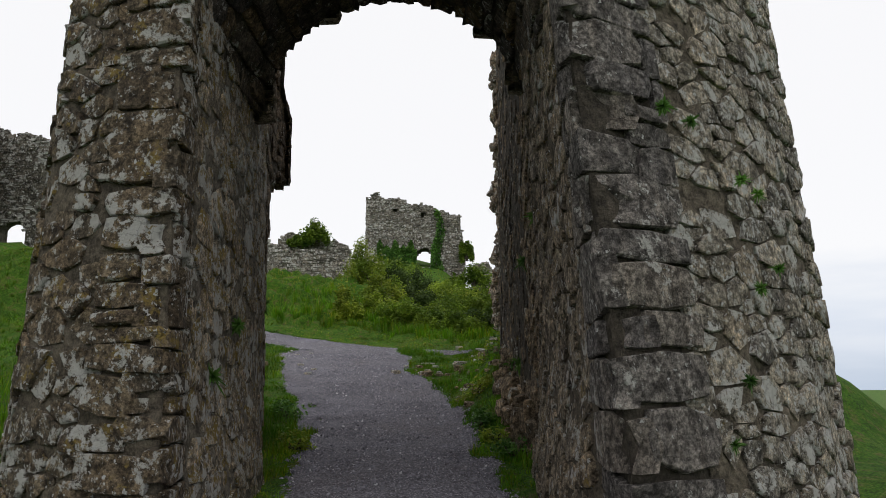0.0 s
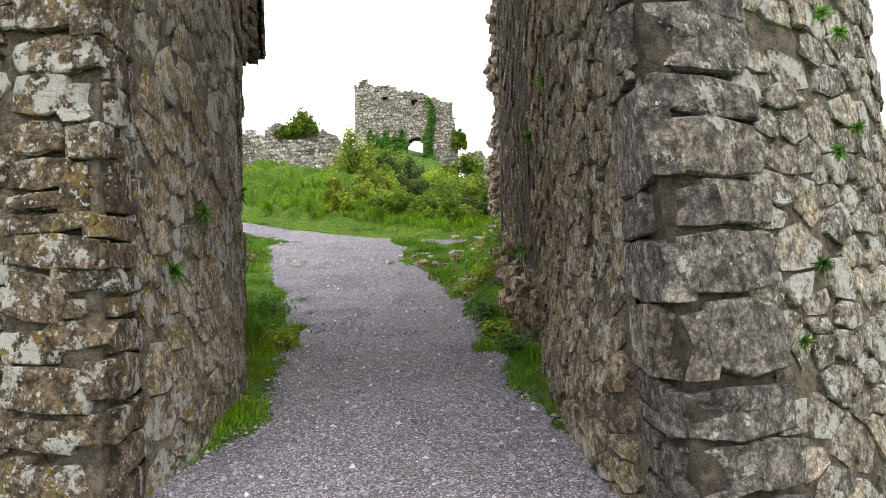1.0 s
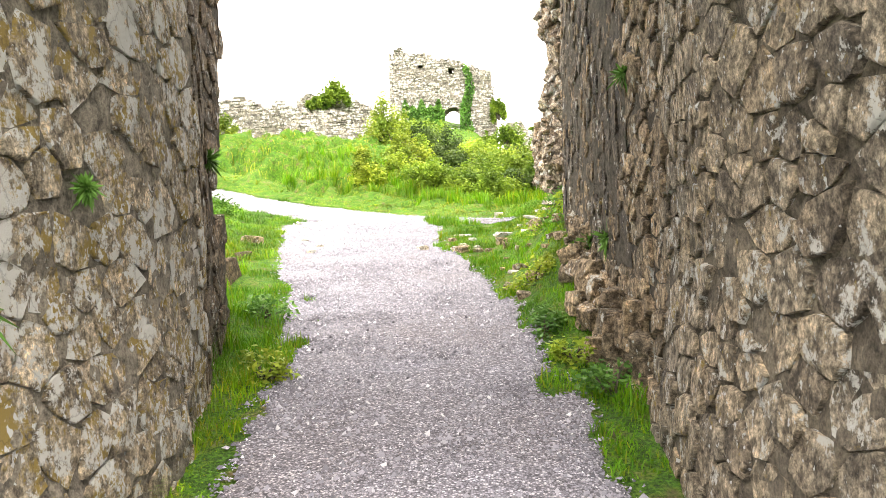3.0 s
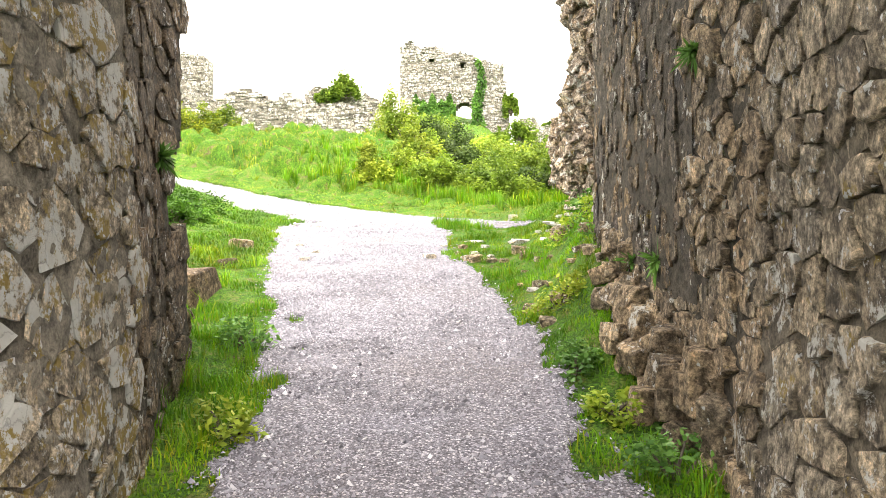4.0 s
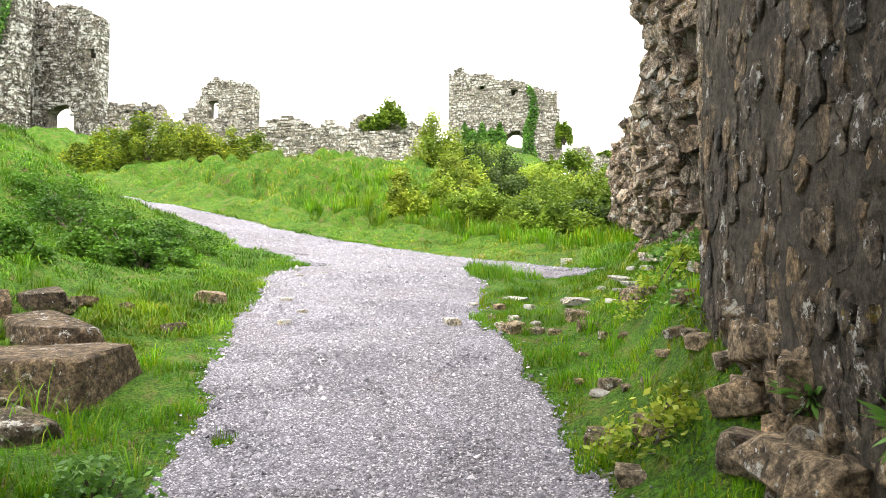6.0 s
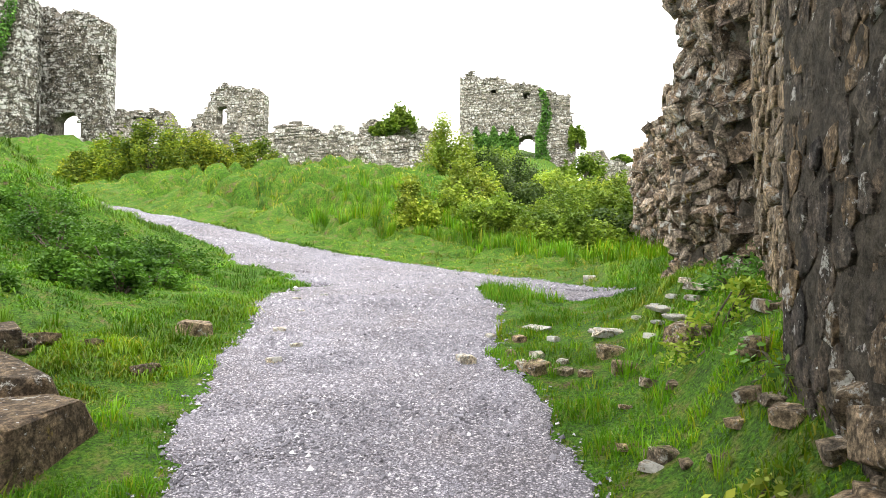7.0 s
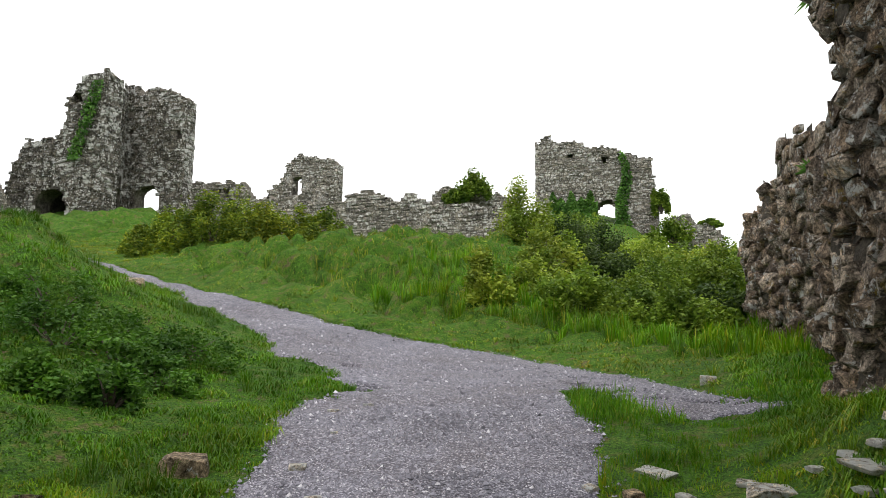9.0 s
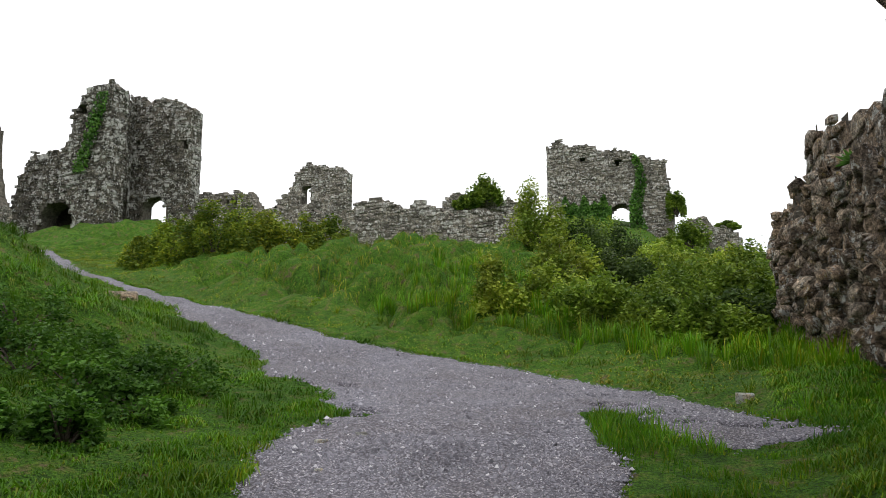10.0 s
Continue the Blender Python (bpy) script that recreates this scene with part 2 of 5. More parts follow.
IVY = leaf_material("ivy_leaves", [(0.051, 0.128, 0.025), (0.085, 0.196, 0.037), (0.128, 0.255, 0.051)], 0.25)
NETTLE = leaf_material("nettle_leaves", [(0.035, 0.1, 0.01), (0.06, 0.15, 0.014), (0.09, 0.19, 0.02)])
BLOSSOM = leaf_material("hawthorn_blossom", [(0.5, 0.5, 0.42), (0.6, 0.6, 0.52)], 0.2)


def bark_material():
    m, n, l, b = material("bark", 0.95)
    ge = n.new("ShaderNodeNewGeometry")
    a = tex(n, l, ge.outputs["Position"], 22, 6)
    r = ramp(n, [(0.3, (0.04, 0.032, 0.024)), (0.7, (0.12, 0.1, 0.08))])
    l.new(a.outputs["Fac"], r.inputs["Fac"])
    l.new(r.outputs["Color"], b.inputs["Base Color"])
    bump(n, l, b, a.outputs["Fac"], 0.7, 0.02)
    return m


BARK = bark_material()


def turf_material():
    m, n, l, b = material("turf", 1.0)
    ge = n.new("ShaderNodeNewGeometry")
    p = ge.outputs["Position"]
    a, d, f = tex(n, l, p, 0.55, 6, 0.65), tex(n, l, p, 5, 6, 0.7), tex(n, l, p, 40, 5, 0.7)
    r = ramp(n, [(0.34, (0.026, 0.07, 0.005)), (0.5, (0.05, 0.13, 0.007)), (0.58, (0.085, 0.13, 0.016)), (0.66, (0.11, 0.088, 0.05))])
    l.new(d.outputs["Fac"], r.inputs["Fac"])
    r2 = ramp(n, [(0.35, (0.75, 0.8, 0.7)), (0.7, (1.2, 1.15, 1.1))])
    l.new(a.outputs["Fac"], r2.inputs["Fac"])
    c = blend(n, l, 0.8, r.outputs["Color"], r2.outputs["Color"], "MULTIPLY")
    r3 = ramp(n, [(0.36, (0.3, 0.3, 0.3)), (0.64, (1.7, 1.7, 1.6))])
    l.new(f.outputs["Fac"], r3.inputs["Fac"])
    c = blend(n, l, 0.9, c, r3.outputs["Color"], "MULTIPLY")
    l.new(c, b.inputs["Base Color"])
    bump(n, l, b, f.outputs["Fac"], 1.0, 0.05)
    return m


TURF = turf_material()


def gravel_material(name="gravel"):
    m, n, l, b = material(name, 0.9)
    ge = n.new("ShaderNodeNewGeometry")
    p = ge.outputs["Position"]
    v = tex(n, l, p, 80, kind="ShaderNodeTexVoronoi")
    v2 = tex(n, l, p, 210, kind="ShaderNodeTexVoronoi")
    a, d = tex(n, l, p, 0.8, 5), tex(n, l, p, 7, 6, 0.7)
    sep = n.new("ShaderNodeSeparateColor")
    l.new(v.outputs["Color"], sep.inputs[0])
    r = ramp(n, [(0.0, (0.073, 0.071, 0.086)), (0.45, (0.159, 0.156, 0.186)), (0.8, (0.244, 0.239, 0.280)), (1.0, (0.494, 0.483, 0.516))])
    l.new(sep.outputs[0], r.inputs["Fac"])
    e = ramp(n, [(0.25, (1.15, 1.15, 1.15)), (0.65, (0.4, 0.4, 0.4))])
    l.new(v.outputs["Distance"], e.inputs["Fac"])
    c = blend(n, l, 0.8, r.outputs["Color"], e.outputs["Color"], "MULTIPLY")
    w = ramp(n, [(0.35, (0.84, 0.8, 0.78)), (0.65, (1.08, 1.08, 1.1))])
    l.new(a.outputs["Fac"], w.inputs["Fac"])
    c = blend(n, l, 1.0, c, w.outputs["Color"], "MULTIPLY")
    k = ramp(n, [(0.3, (0.75, 0.73, 0.7)), (0.7, (1.2, 1.2, 1.2))])
    l.new(d.outputs["Fac"], k.inputs["Fac"])
    l.new(blend(n, l, 0.8, c, k.outputs["Color"], "MULTIPLY"), b.inputs["Base Color"])
    s = n.new("ShaderNodeMath")
    s.operation = "ADD"
    l.new(v.outputs["Distance"], s.inputs[0])
    l.new(v2.outputs["Distance"], s.inputs[1])
    bump(n, l, b, s.outputs[0], -1.0, 0.012)
    return m


GRAVEL = gravel_material()


def chip_material():
    m, n, l, b = material("gravel_chips", 0.85)
    rnd, pos = piece_random(n, l)
    r = ramp(n, [(0.0, (0.076, 0.075, 0.088)), (0.4, (0.15, 0.147, 0.174)), (0.8, (0.232, 0.228, 0.262)), (0.95, (0.35, 0.343, 0.375)), (1.0, (0.54, 0.53, 0.55))])
    l.new(rnd, r.inputs["Fac"])
    f = tex(n, l, pos, 160, 4)
    g = ramp(n, [(0.3, (0.75, 0.74, 0.74)), (0.7, (1.2, 1.2, 1.2))])
    l.new(f.outputs["Fac"], g.inputs["Fac"])
    l.new(blend(n, l, 0.8, r.outputs["Color"], g.outputs["Color"], "MULTIPLY"), b.inputs["Base Color"])
    return m


PEBBLE = chip_material()


# ---- mesh helpers ----
def link_mesh(name, verts, faces, mat, parent=None, label="", smooth=False, kind=""):
    me = bpy.data.meshes.new(name)
    me.from_pydata(verts, [], faces)
    me.materials.append(mat)
    if smooth:
        me.shade_smooth()
    ob = new(name, me)
    if parent:
        ob.parent = parent
    return tagged(ob, label, kind=kind)


def link_array(name, verts, faces, mat, parent=None, kind="", smooth=False):
    """One mesh from arrays; all faces have as many corners as faces has columns."""
    me = bpy.data.meshes.new(name)
    k = faces.shape[1]
    me.vertices.add(len(verts))
    me.vertices.foreach_set("co", np.ascontiguousarray(verts, np.float32).ravel())
    me.loops.add(faces.size)
    me.loops.foreach_set("vertex_index", np.ascontiguousarray(faces, np.int32).ravel())
    me.polygons.add(len(faces))
    me.polygons.foreach_set("loop_start", np.arange(len(faces), dtype=np.int32) * k)
    me.update(calc_edges=True)
    me.materials.append(mat)
    if smooth:
        me.shade_smooth()
    ob = new(name, me)
    if parent:
        ob.parent = parent
    return tagged(ob, kind=kind)


def empty(name, at, label, category, group="", kind=""):
    ob = new(name)
    ob.location = at
    ob.empty_display_size = 0.2
    return tagged(ob, label, category, group, kind)


def sstep(a, b, v):
    t = np.clip((np.asarray(v, float) - a) / (b - a), 0, 1)
    return t * t * (3 - 2 * t)


_wave = np.random.RandomState(5)
_WK = [(_wave.normal(0, 1, 2), _wave.uniform(0, 6.3)) for _ in range(14)]


def waves(x, y, scale):
    """Smooth unevenness between about -1 and 1."""
    out = 0
    for k, p in _WK:
        out = out + np.sin((k[0] * x + k[1] * y) * 2.2 / scale + p)
    return out / 5.0


# ---- ground ----
LANE_Y = [-200, -40, -10, 0, 4, 6.5, 9.7, 13.5, 16.4, 20, 26, 45]
LANE_Z = [-30, -5.0, -1.2, 0.05, 0.5, 0.82, 1.2, 1.9, 2.4, 2.65, 3.2, 4.5]


def along(x, y):
    return (x + 3) * -0.783 + (y - 16.5) * 0.622


def across(x, y):
    return (x + 3) * 0.622 + (y - 16.5) * 0.783


def far_edge(al):
    return np.interp(al, [-6, -3, 0, 3, 5.5, 9, 17, 30], [0.5, 2.3, 3.2, 3.3, 2.1, 0.85, -1.0, -2.5])


def height(x, y):
    """The ground's height: a lane up through the gate, a path climbing across the slope, mounds and the castle hill."""
    x, y = np.asarray(x, float), np.asarray(y, float)
    base = np.interp(y, LANE_Y, LANE_Z)
    al = along(x, y)
    w = 1 / (1 + np.exp(-np.clip((al - 3) / 1.5, -40, 40)))
    z = base * (1 - w) + (2.4 + 0.168 * np.clip(al, -5, 36)) * w
    v = across(x, y) - far_edge(al)
    crest = np.interp(al, [-4, 2, 5, 7.7, 9.5, 10.6, 12.5, 14.1, 15.8, 18, 21, 26, 40], [0.1, 0.4, 0.85, 1.4, 1.65, 1.7, 1.6, 1.35, 0.75, 0.3, 0.2, 0.55, 1.9])
    hill = crest * np.interp(v, [0, 0.4, 1.2, 2.2, 3, 4, 5, 6, 7.5, 10, 14, 18], [0, 0.06, 0.25, 0.46, 0.6, 0.77, 0.9, 1.0, 1.0, 0.85, 0.6, 0.5])
    far = np.interp(v, [14, 23, 40, 70], [0, 0.6, 4.4, 4.7])
    hill = hill + far * (1 - 0.62 * sstep(-7, -2, x) * (1 - sstep(22, 36, v) * (1 - sstep(-3, 1, x))))
    hill = hill + 0.1 * sstep(0, 0.5, v)
    # rounded hummocks with creases between them
    wx, wy = x + 0.35 * waves(x, y, 0.9), y + 0.35 * waves(y, x + 5, 0.9)
    tuft = 0.72 * np.tanh(2.4 * np.abs(waves(wx, wy, 0.95))) + 0.34 * np.tanh(2.2 * np.abs(waves(wy + 4, wx, 0.5))) + 0.02 * waves(wx + 8, wy, 0.25) - 0.78 + 0.1 * waves(x, y, 2.2)
    hill = hill + tuft * np.clip(crest, 0.15, 1.2) * sstep(0.3, 2.0, v) * (1 - sstep(14, 20, v))
    z = z + hill
    # banks beside the lane
    z = z + 1.64 * np.exp(-(((x + 10.2) / 2.6) ** 2 + ((y - 16.8) / 2.1) ** 2)) * (1 + 0.12 * waves(x, y, 0.9))
    z = z + 0.8 * np.exp(-(((x + 6.4) / 1.9) ** 2 + ((y - 12.2) / 2.4) ** 2))
    z = z + 0.45 * sstep(-0.3, 1.1, x) * sstep(8.0, 10.5, y) * (1 - 0.75 * sstep(14, 16.3, y)) * (1 - sstep(19, 22, y))
    z = z + 0.42 * sstep(0.15, 0.95, x) * sstep(8.9, 10.4, y) * (1 - 0.55 * sstep(12.2, 14, y)) * (1 - sstep(15, 17, y))
    z = z + 0.5 * sstep(-1.9, -3.6, x) * (1 - sstep(8, 11, y)) * sstep(-6, 2, y)
    z = z + 0.05 * waves(x + 40, y, 1.1) * sstep(0.8, 2.5, np.abs(x + 0.4 + np.clip(y - 9, 0, 8) * 0.25))
    # the hill falls away to the plain
    d = np.maximum.reduce([x - 3.9, -48 - x, y - 95, -y - 14])
    fall = np.clip(d, 0, None)
    z = z - 0.72 * fall * sstep(0, 4, fall)
    return np.maximum(z, -32 + 0.8 * waves(x, y, 90))


def hz(x, y):
    return float(height(x, y))


def axis(points, steps):
    out = []
    for (a, b), s in zip(zip(points, points[1:]), steps):
        out += list(np.arange(a, b, s))
    return np.array(out + [points[-1]])


PATH_EDGE = [(-1.7, -14), (-1.65, 0), (-1.68, 4.5), (-1.45, 4.95), (-1.3, 5.3), (-1.25, 5.8), (-1.4, 6.5), (-1.53, 7.2), (-1.8, 8.3), (-2.0, 9.2), (-2.33, 10.3), (-2.8, 11.5),
             (-3.15, 12.5), (-3.4, 13.3), (-3.7, 14.4), (-4.1, 15.6), (-4.1, 16.5), (-4.75, 17.7), (-5.6, 17.9), (-6.35, 18.9), (-7.7, 19.6), (-11.2, 22.4), (-16.2, 25.45), (-24, 31),
             (-24.5, 32), (-16.2, 25.9), (-12.4, 24.0), (-9.4, 22.6), (-7.2, 21.7), (-5.2, 21.1), (-3.35, 20.75), (-2.05, 19.9), (-0.76, 18.5), (0.12, 17.0), (0.55, 16.3), (0.1, 16.2),
             (-0.35, 16.05), (-0.9, 16.35), (-1.5, 17.4), (-1.65, 17.3), (-1.37, 16.2), (-1.08, 15.2), (-1.05, 14.4), (-0.93, 13.6), (-0.47, 12.35), (-0.2, 11.4), (0.02, 10.3), (0.22, 9.2),
             (0.38, 8.2), (0.46, 7.0), (0.6, 6.1), (0.82, 5.4), (1.05, 4.9), (1.1, 3.8), (1.3, 2.5), (1.6, 0), (1.7, -14)]


def path_depth(x, y):
    """Distance inside the gravel's edge; negative outside."""
    x, y = np.asarray(x, float), np.asarray(y, float)
    inside = np.zeros(x.shape, bool)
    best = np.full(x.shape, 1e9)
    for (ax, ay), (bx, by) in zip(PATH_EDGE, PATH_EDGE[1:] + PATH_EDGE[:1]):
        t = np.clip(((x - ax) * (bx - ax) + (y - ay) * (by - ay)) / ((bx - ax) ** 2 + (by - ay) ** 2), 0, 1)
        best = np.minimum(best, np.hypot(x - ax - t * (bx - ax), y - ay - t * (by - ay)))
        cut = ((ay > y) != (by > y)) & (x < (bx - ax) * (y - ay) / (by - ay if by != ay else 1e-9) + ax)
        inside ^= cut
    return np.where(inside, best, -best)


# worn turf that creeps over the gravel: (x, y, radius along, radius across)
CREEP = [(-1.35, 17.9, 0.5, 0.28), (-1.05, 17.2, 0.35, 0.3), (-0.55, 16.9, 0.3, 0.12), (-0.1, 16.75, 0.28, 0.1), (-1.5, 18.6, 0.3, 0.1), (-3.75, 16.6, 0.35, 0.4), (-3.45, 15.9, 0.22, 0.25),
         (-1.75, 8.9, 0.1, 0.25), (-1.85, 9.7, 0.08, 0.2), (-2.1, 10.7, 0.1, 0.3), (-0.85, 15.2, 0.16, 0.4), (0.3, 7.7, 0.08, 0.2), (-4.5, 18.1, 0.3, 0.14)]


def ragged_depth(x, y):
    d = path_depth(x, y) + 0.07 * waves(x, y, 0.8) + 0.05 * waves(y + 9, x, 0.22) + 0.035 * waves(y + 3, x, 0.09)
    for cx, cy, rx, ry in CREEP:
        d = d - 0.55 * np.exp(-(((x - cx) / rx) ** 2 + ((y - cy) / ry) ** 2)) * np.clip(0.8 + 0.9 * waves(x * 3, y * 3, 0.5), 0, 1.6)
    return d


def sheet(name, xs, ys, zfun, mat, keep=None):
    gx, gy = np.meshgrid(xs, ys)
    v = np.stack([gx, gy, zfun(gx, gy)], -1).reshape(-1, 3)
    i = np.arange(len(xs) * len(ys)).reshape(len(ys), len(xs))
    f = np.stack([i[:-1, :-1], i[:-1, 1:], i[1:, 1:], i[1:, :-1]], -1).reshape(-1, 4)
    if keep is not None:
        c = v[f].mean(1)
        f = f[keep(c[:, 0], c[:, 1])]
        used, inv = np.unique(f, return_inverse=True)
        v, f = v[used], inv.reshape(f.shape)
    return link_array(name, v, f, mat, smooth=True)


def ground_height(x, y):
    return height(x, y) - 0.05 * sstep(0.05, 0.4, path_depth(x, y))


ground = sheet("ground", axis([-3000, -400, -90, -48, -26, 3, 8, 30, 90, 400, 3000], [400, 40, 4, 1.0, 0.16, 0.4, 1.2, 5, 40, 400]),
               axis([-3000, -300, -40, -4, 2, 38, 50, 90, 400, 3000], [400, 40, 2, 0.4, 0.16, 0.4, 1.2, 20, 300]), ground_height, TURF)
tagged(ground, "grassy hillside with rough green turf and worn earth", "ground", kind="structure")
path = sheet("path", axis([-25, -6, 2], [0.12, 0.05]), axis([-14, 2, 19, 33], [0.2, 0.05, 0.12]), lambda x, y: height(x, y) + 0.006 * waves(x, y, 0.5) + 0.014 - 0.09 * sstep(0.05, -0.07, ragged_depth(x, y)),
             GRAVEL, lambda x, y: ragged_depth(x, y) > -0.2)
tagged(path, "grey crushed-limestone gravel path climbing through the gate", "path", kind="structure")


# ---- stonework ----
class Surf:
    """A surface point for each (s, t), with the way out of it."""

    def __init__(self, f, s1, t0, t1):
        self.f, self.s1, self.t0, self.t1 = f, s1, t0, t1

    def normal(self, s, t):
        e = 0.06
        p = self.f(np.array([s - e, s + e, s, s]), np.array([t, t, t - e, t + e]))
        n = np.cross(p[1] - p[0], p[3] - p[2])
        return n / (np.linalg.norm(n) + 1e-9)


def plan_surf(pts, t0, t1, ref=2.0, shift=None):
    """An upright surface over a plan line of (x, y, lean x, lean y); outwards is to the right of the way along it."""
    p = np.array([(*q, 0, 0)[:4] for q in pts], float)
    cum = np.r_[0, np.cumsum(np.hypot(*np.diff(p[:, :2], axis=0).T))]

    def f(s, t):
        s, t = np.asarray(s, float), np.asarray(t, float)
        g = t - ref
        x = np.interp(s, cum, p[:, 0]) + np.interp(s, cum, p[:, 2]) * g
        y = np.interp(s, cum, p[:, 1]) + np.interp(s, cum, p[:, 3]) * g
        if shift is not None:
            x, y = shift(x, y, t)
        return np.stack([x, y, t], -1)

    return Surf(f, cum[-1], t0, t1), cum


BASE_ANG = {8: np.radians([0, 42, 90, 138, 180, 222, 270, 318]), 6: np.radians([40, 90, 140, 220, 270, 320])}


def lay_stones(surf, rng, keep, course=(0.09, 0.26), length=(0.12, 0.5), proud=(0.015, 0.06), gap=0.012, wob=0.05, rough=1.0, sides=8, cell=0.0, aspect=1.5):
    """Irregular coursed rubble: (verts, faces) of each stone, each with an uneven rounded face."""
    out = []

    def add(cs, ct, us, ut, hs, ht):
        tilt = rng.normal(0, 0.05 * rough) if not cell else 0.0
        us, ut = us - ut * tilt, ut + us * tilt
        d = rng.uniform(*proud)
        sl = rng.normal(0, 0.04 * rough, 2) * min(1.0, (d + 0.004) / 0.03)
        inner = 1 - min(0.3, rng.uniform(0.005, 0.016) / min(hs, ht))
        ring = []
        for scale, depth in ((1.0, -0.09), (1.0, d * 0.55), (inner, d)):
            dd = np.full(sides, depth)
            if depth > 0:
                dd = dd + us * sl[0] * 0.6 + ut * sl[1] + rng.normal(0, 0.1 * abs(d) + 0.002, sides)
            ring.append((us * scale, ut * scale, dd))
        S = np.concatenate([cs + g[0] for g in ring] + [[cs + rng.normal(0, hs * 0.2)]])
        T = np.concatenate([ct + g[1] for g in ring] + [[ct + rng.normal(0, ht * 0.2)]])
        D = np.concatenate([g[2] for g in ring] + [[d * rng.uniform(0.9, 1.15) + rng.normal(0, 0.003)]])
        out.append(surf.f(np.clip(S, 0, surf.s1), T) + D[:, None] * surf.normal(cs, ct))

    if cell:
        # random rubble: cells of uneven size round scattered centres
        rows = np.arange(surf.t0, surf.t1, cell)
        cols = np.arange(0, surf.s1 / aspect, cell)
        gs, gt = np.meshgrid(cols, rows)
        gs = gs + 0.5 * cell * (np.arange(len(rows)) % 2)[:, None] + rng.uniform(-0.34, 0.34, gs.shape) * cell
        gt = gt + rng.uniform(-0.26, 0.26, gt.shape) * cell
        p = np.stack([gs.ravel(), gt.ravel()], -1)
        p = p[rng.random(len(p)) > 0.24]
        small = p[rng.random(len(p)) < 0.16]
        p = np.concatenate([p, small + rng.choice([-0.42, 0.42], small.shape) * cell])
        for c in p:
            cs, ct = c[0] * aspect, c[1]
            if not 0.02 < cs < surf.s1 - 0.02 or not keep(cs, ct) or rng.random() < 0.015 * rough:
                continue
            q = p - c
            dist = np.hypot(*q.T)
            near = (dist > 1e-6) & (dist < 3.2 * cell)
            nv, dj = q[near] / dist[near, None], dist[near] / 2
            ang = BASE_ANG[sides] + rng.uniform(-0.3, 0.3) + rng.uniform(-0.1, 0.1, sides)
            u = np.stack([np.cos(ang), np.sin(ang)], -1)
            dot = u @ nv.T
            r = np.where(dot > 0.05, dj[None] / np.maximum(dot, 0.05), 9).min(1)
            r = np.clip(r, 0, 1.3 * cell) * rng.uniform(0.95, 1.03, sides)
            us, ut = u[:, 0] * r * aspect, u[:, 1] * r
            hs, ht = np.ptp(us) / 2, np.ptp(ut) / 2
            if min(hs, ht) < 0.018:
                continue
            k = 1 - min(0.3, gap / min(hs, ht))
            add(cs, ct, us * k, ut * k, hs, ht)
        return out
    t = surf.t0
    ph = rng.uniform(0, 6, 4)
    while t < surf.t1:
        hgt = rng.uniform(*course) * (1.35 if rng.random() < 0.15 else 1)
        s = -rng.uniform(0, length[1])
        while s < surf.s1:
            ln = rng.uniform(*length) * (0.75 + 0.9 * hgt / course[1])
            lift = wob * (math.sin(s * 1.3 + ph[0] + t) + 0.6 * math.sin(s * 3.1 + ph[1] + 2 * t))
            rows = [(t, hgt)]
            if hgt > 0.62 * course[1] and rng.random() < 0.35:
                k = rng.uniform(0.35, 0.65)
                rows = [(t, hgt * k), (t + hgt * k, hgt * (1 - k))]
            for tb, hh in rows:
                a, b = max(s, 0.0), min(s + ln, surf.s1)
                cs, ct = (a + b) / 2, tb + hh / 2 + lift
                if b - a < 0.05 or not keep(cs, ct) or rng.random() < 0.025 * rough:
                    continue
                hs, ht = (b - a) / 2 - gap, hh / 2 - gap * 0.8
                if hs < 0.02 or ht < 0.015:
                    continue
                ang = BASE_ANG[sides] + rng.uniform(-0.12, 0.12)
                q = 9.0 if rng.random() < 0.65 else 4.5
                r = (np.abs(np.cos(ang)) ** q + np.abs(np.sin(ang)) ** q) ** (-1 / q) * rng.uniform(0.93, 1.06, sides)
                add(cs, ct, np.cos(ang) * r * hs, np.sin(ang) * r * ht, hs, ht)
            s += ln
        t += hgt
    return out


def stone_faces(sides=8):
    f = []
    for k in (0, sides):
        f += [(k + i, k + (i + 1) % sides, k + sides + (i + 1) % sides, k + sides + i) for i in range(sides)]
    return f + [(2 * sides + i, 2 * sides + (i + 1) % sides, 3 * sides) for i in range(sides)]


SF = {n: stone_faces(n) for n in (6, 8)}


def join_stones(name, stones, mat, parent, sides=8):
    if not stones:
        return
    n = 3 * sides + 1
    v = np.concatenate(stones)
    tri = []
    for f in SF[sides]:
        tri += [f] if len(f) == 3 else [(f[0], f[1], f[2]), (f[0], f[2], f[3])]
    f = (np.array(tri)[None] + (np.arange(len(stones)) * n)[:, None, None]).reshape(-1, 3)
    return link_array(name, v, f, mat, parent, kind="stuff")


def single_stones(stones, mat, parent, sides=8):
    for v in stones:
        c = v.mean(0)
        ob = link_mesh("stone", [tuple(p) for p in v - c], SF[sides], mat, parent)
        ob.location = c - np.array(parent.location)


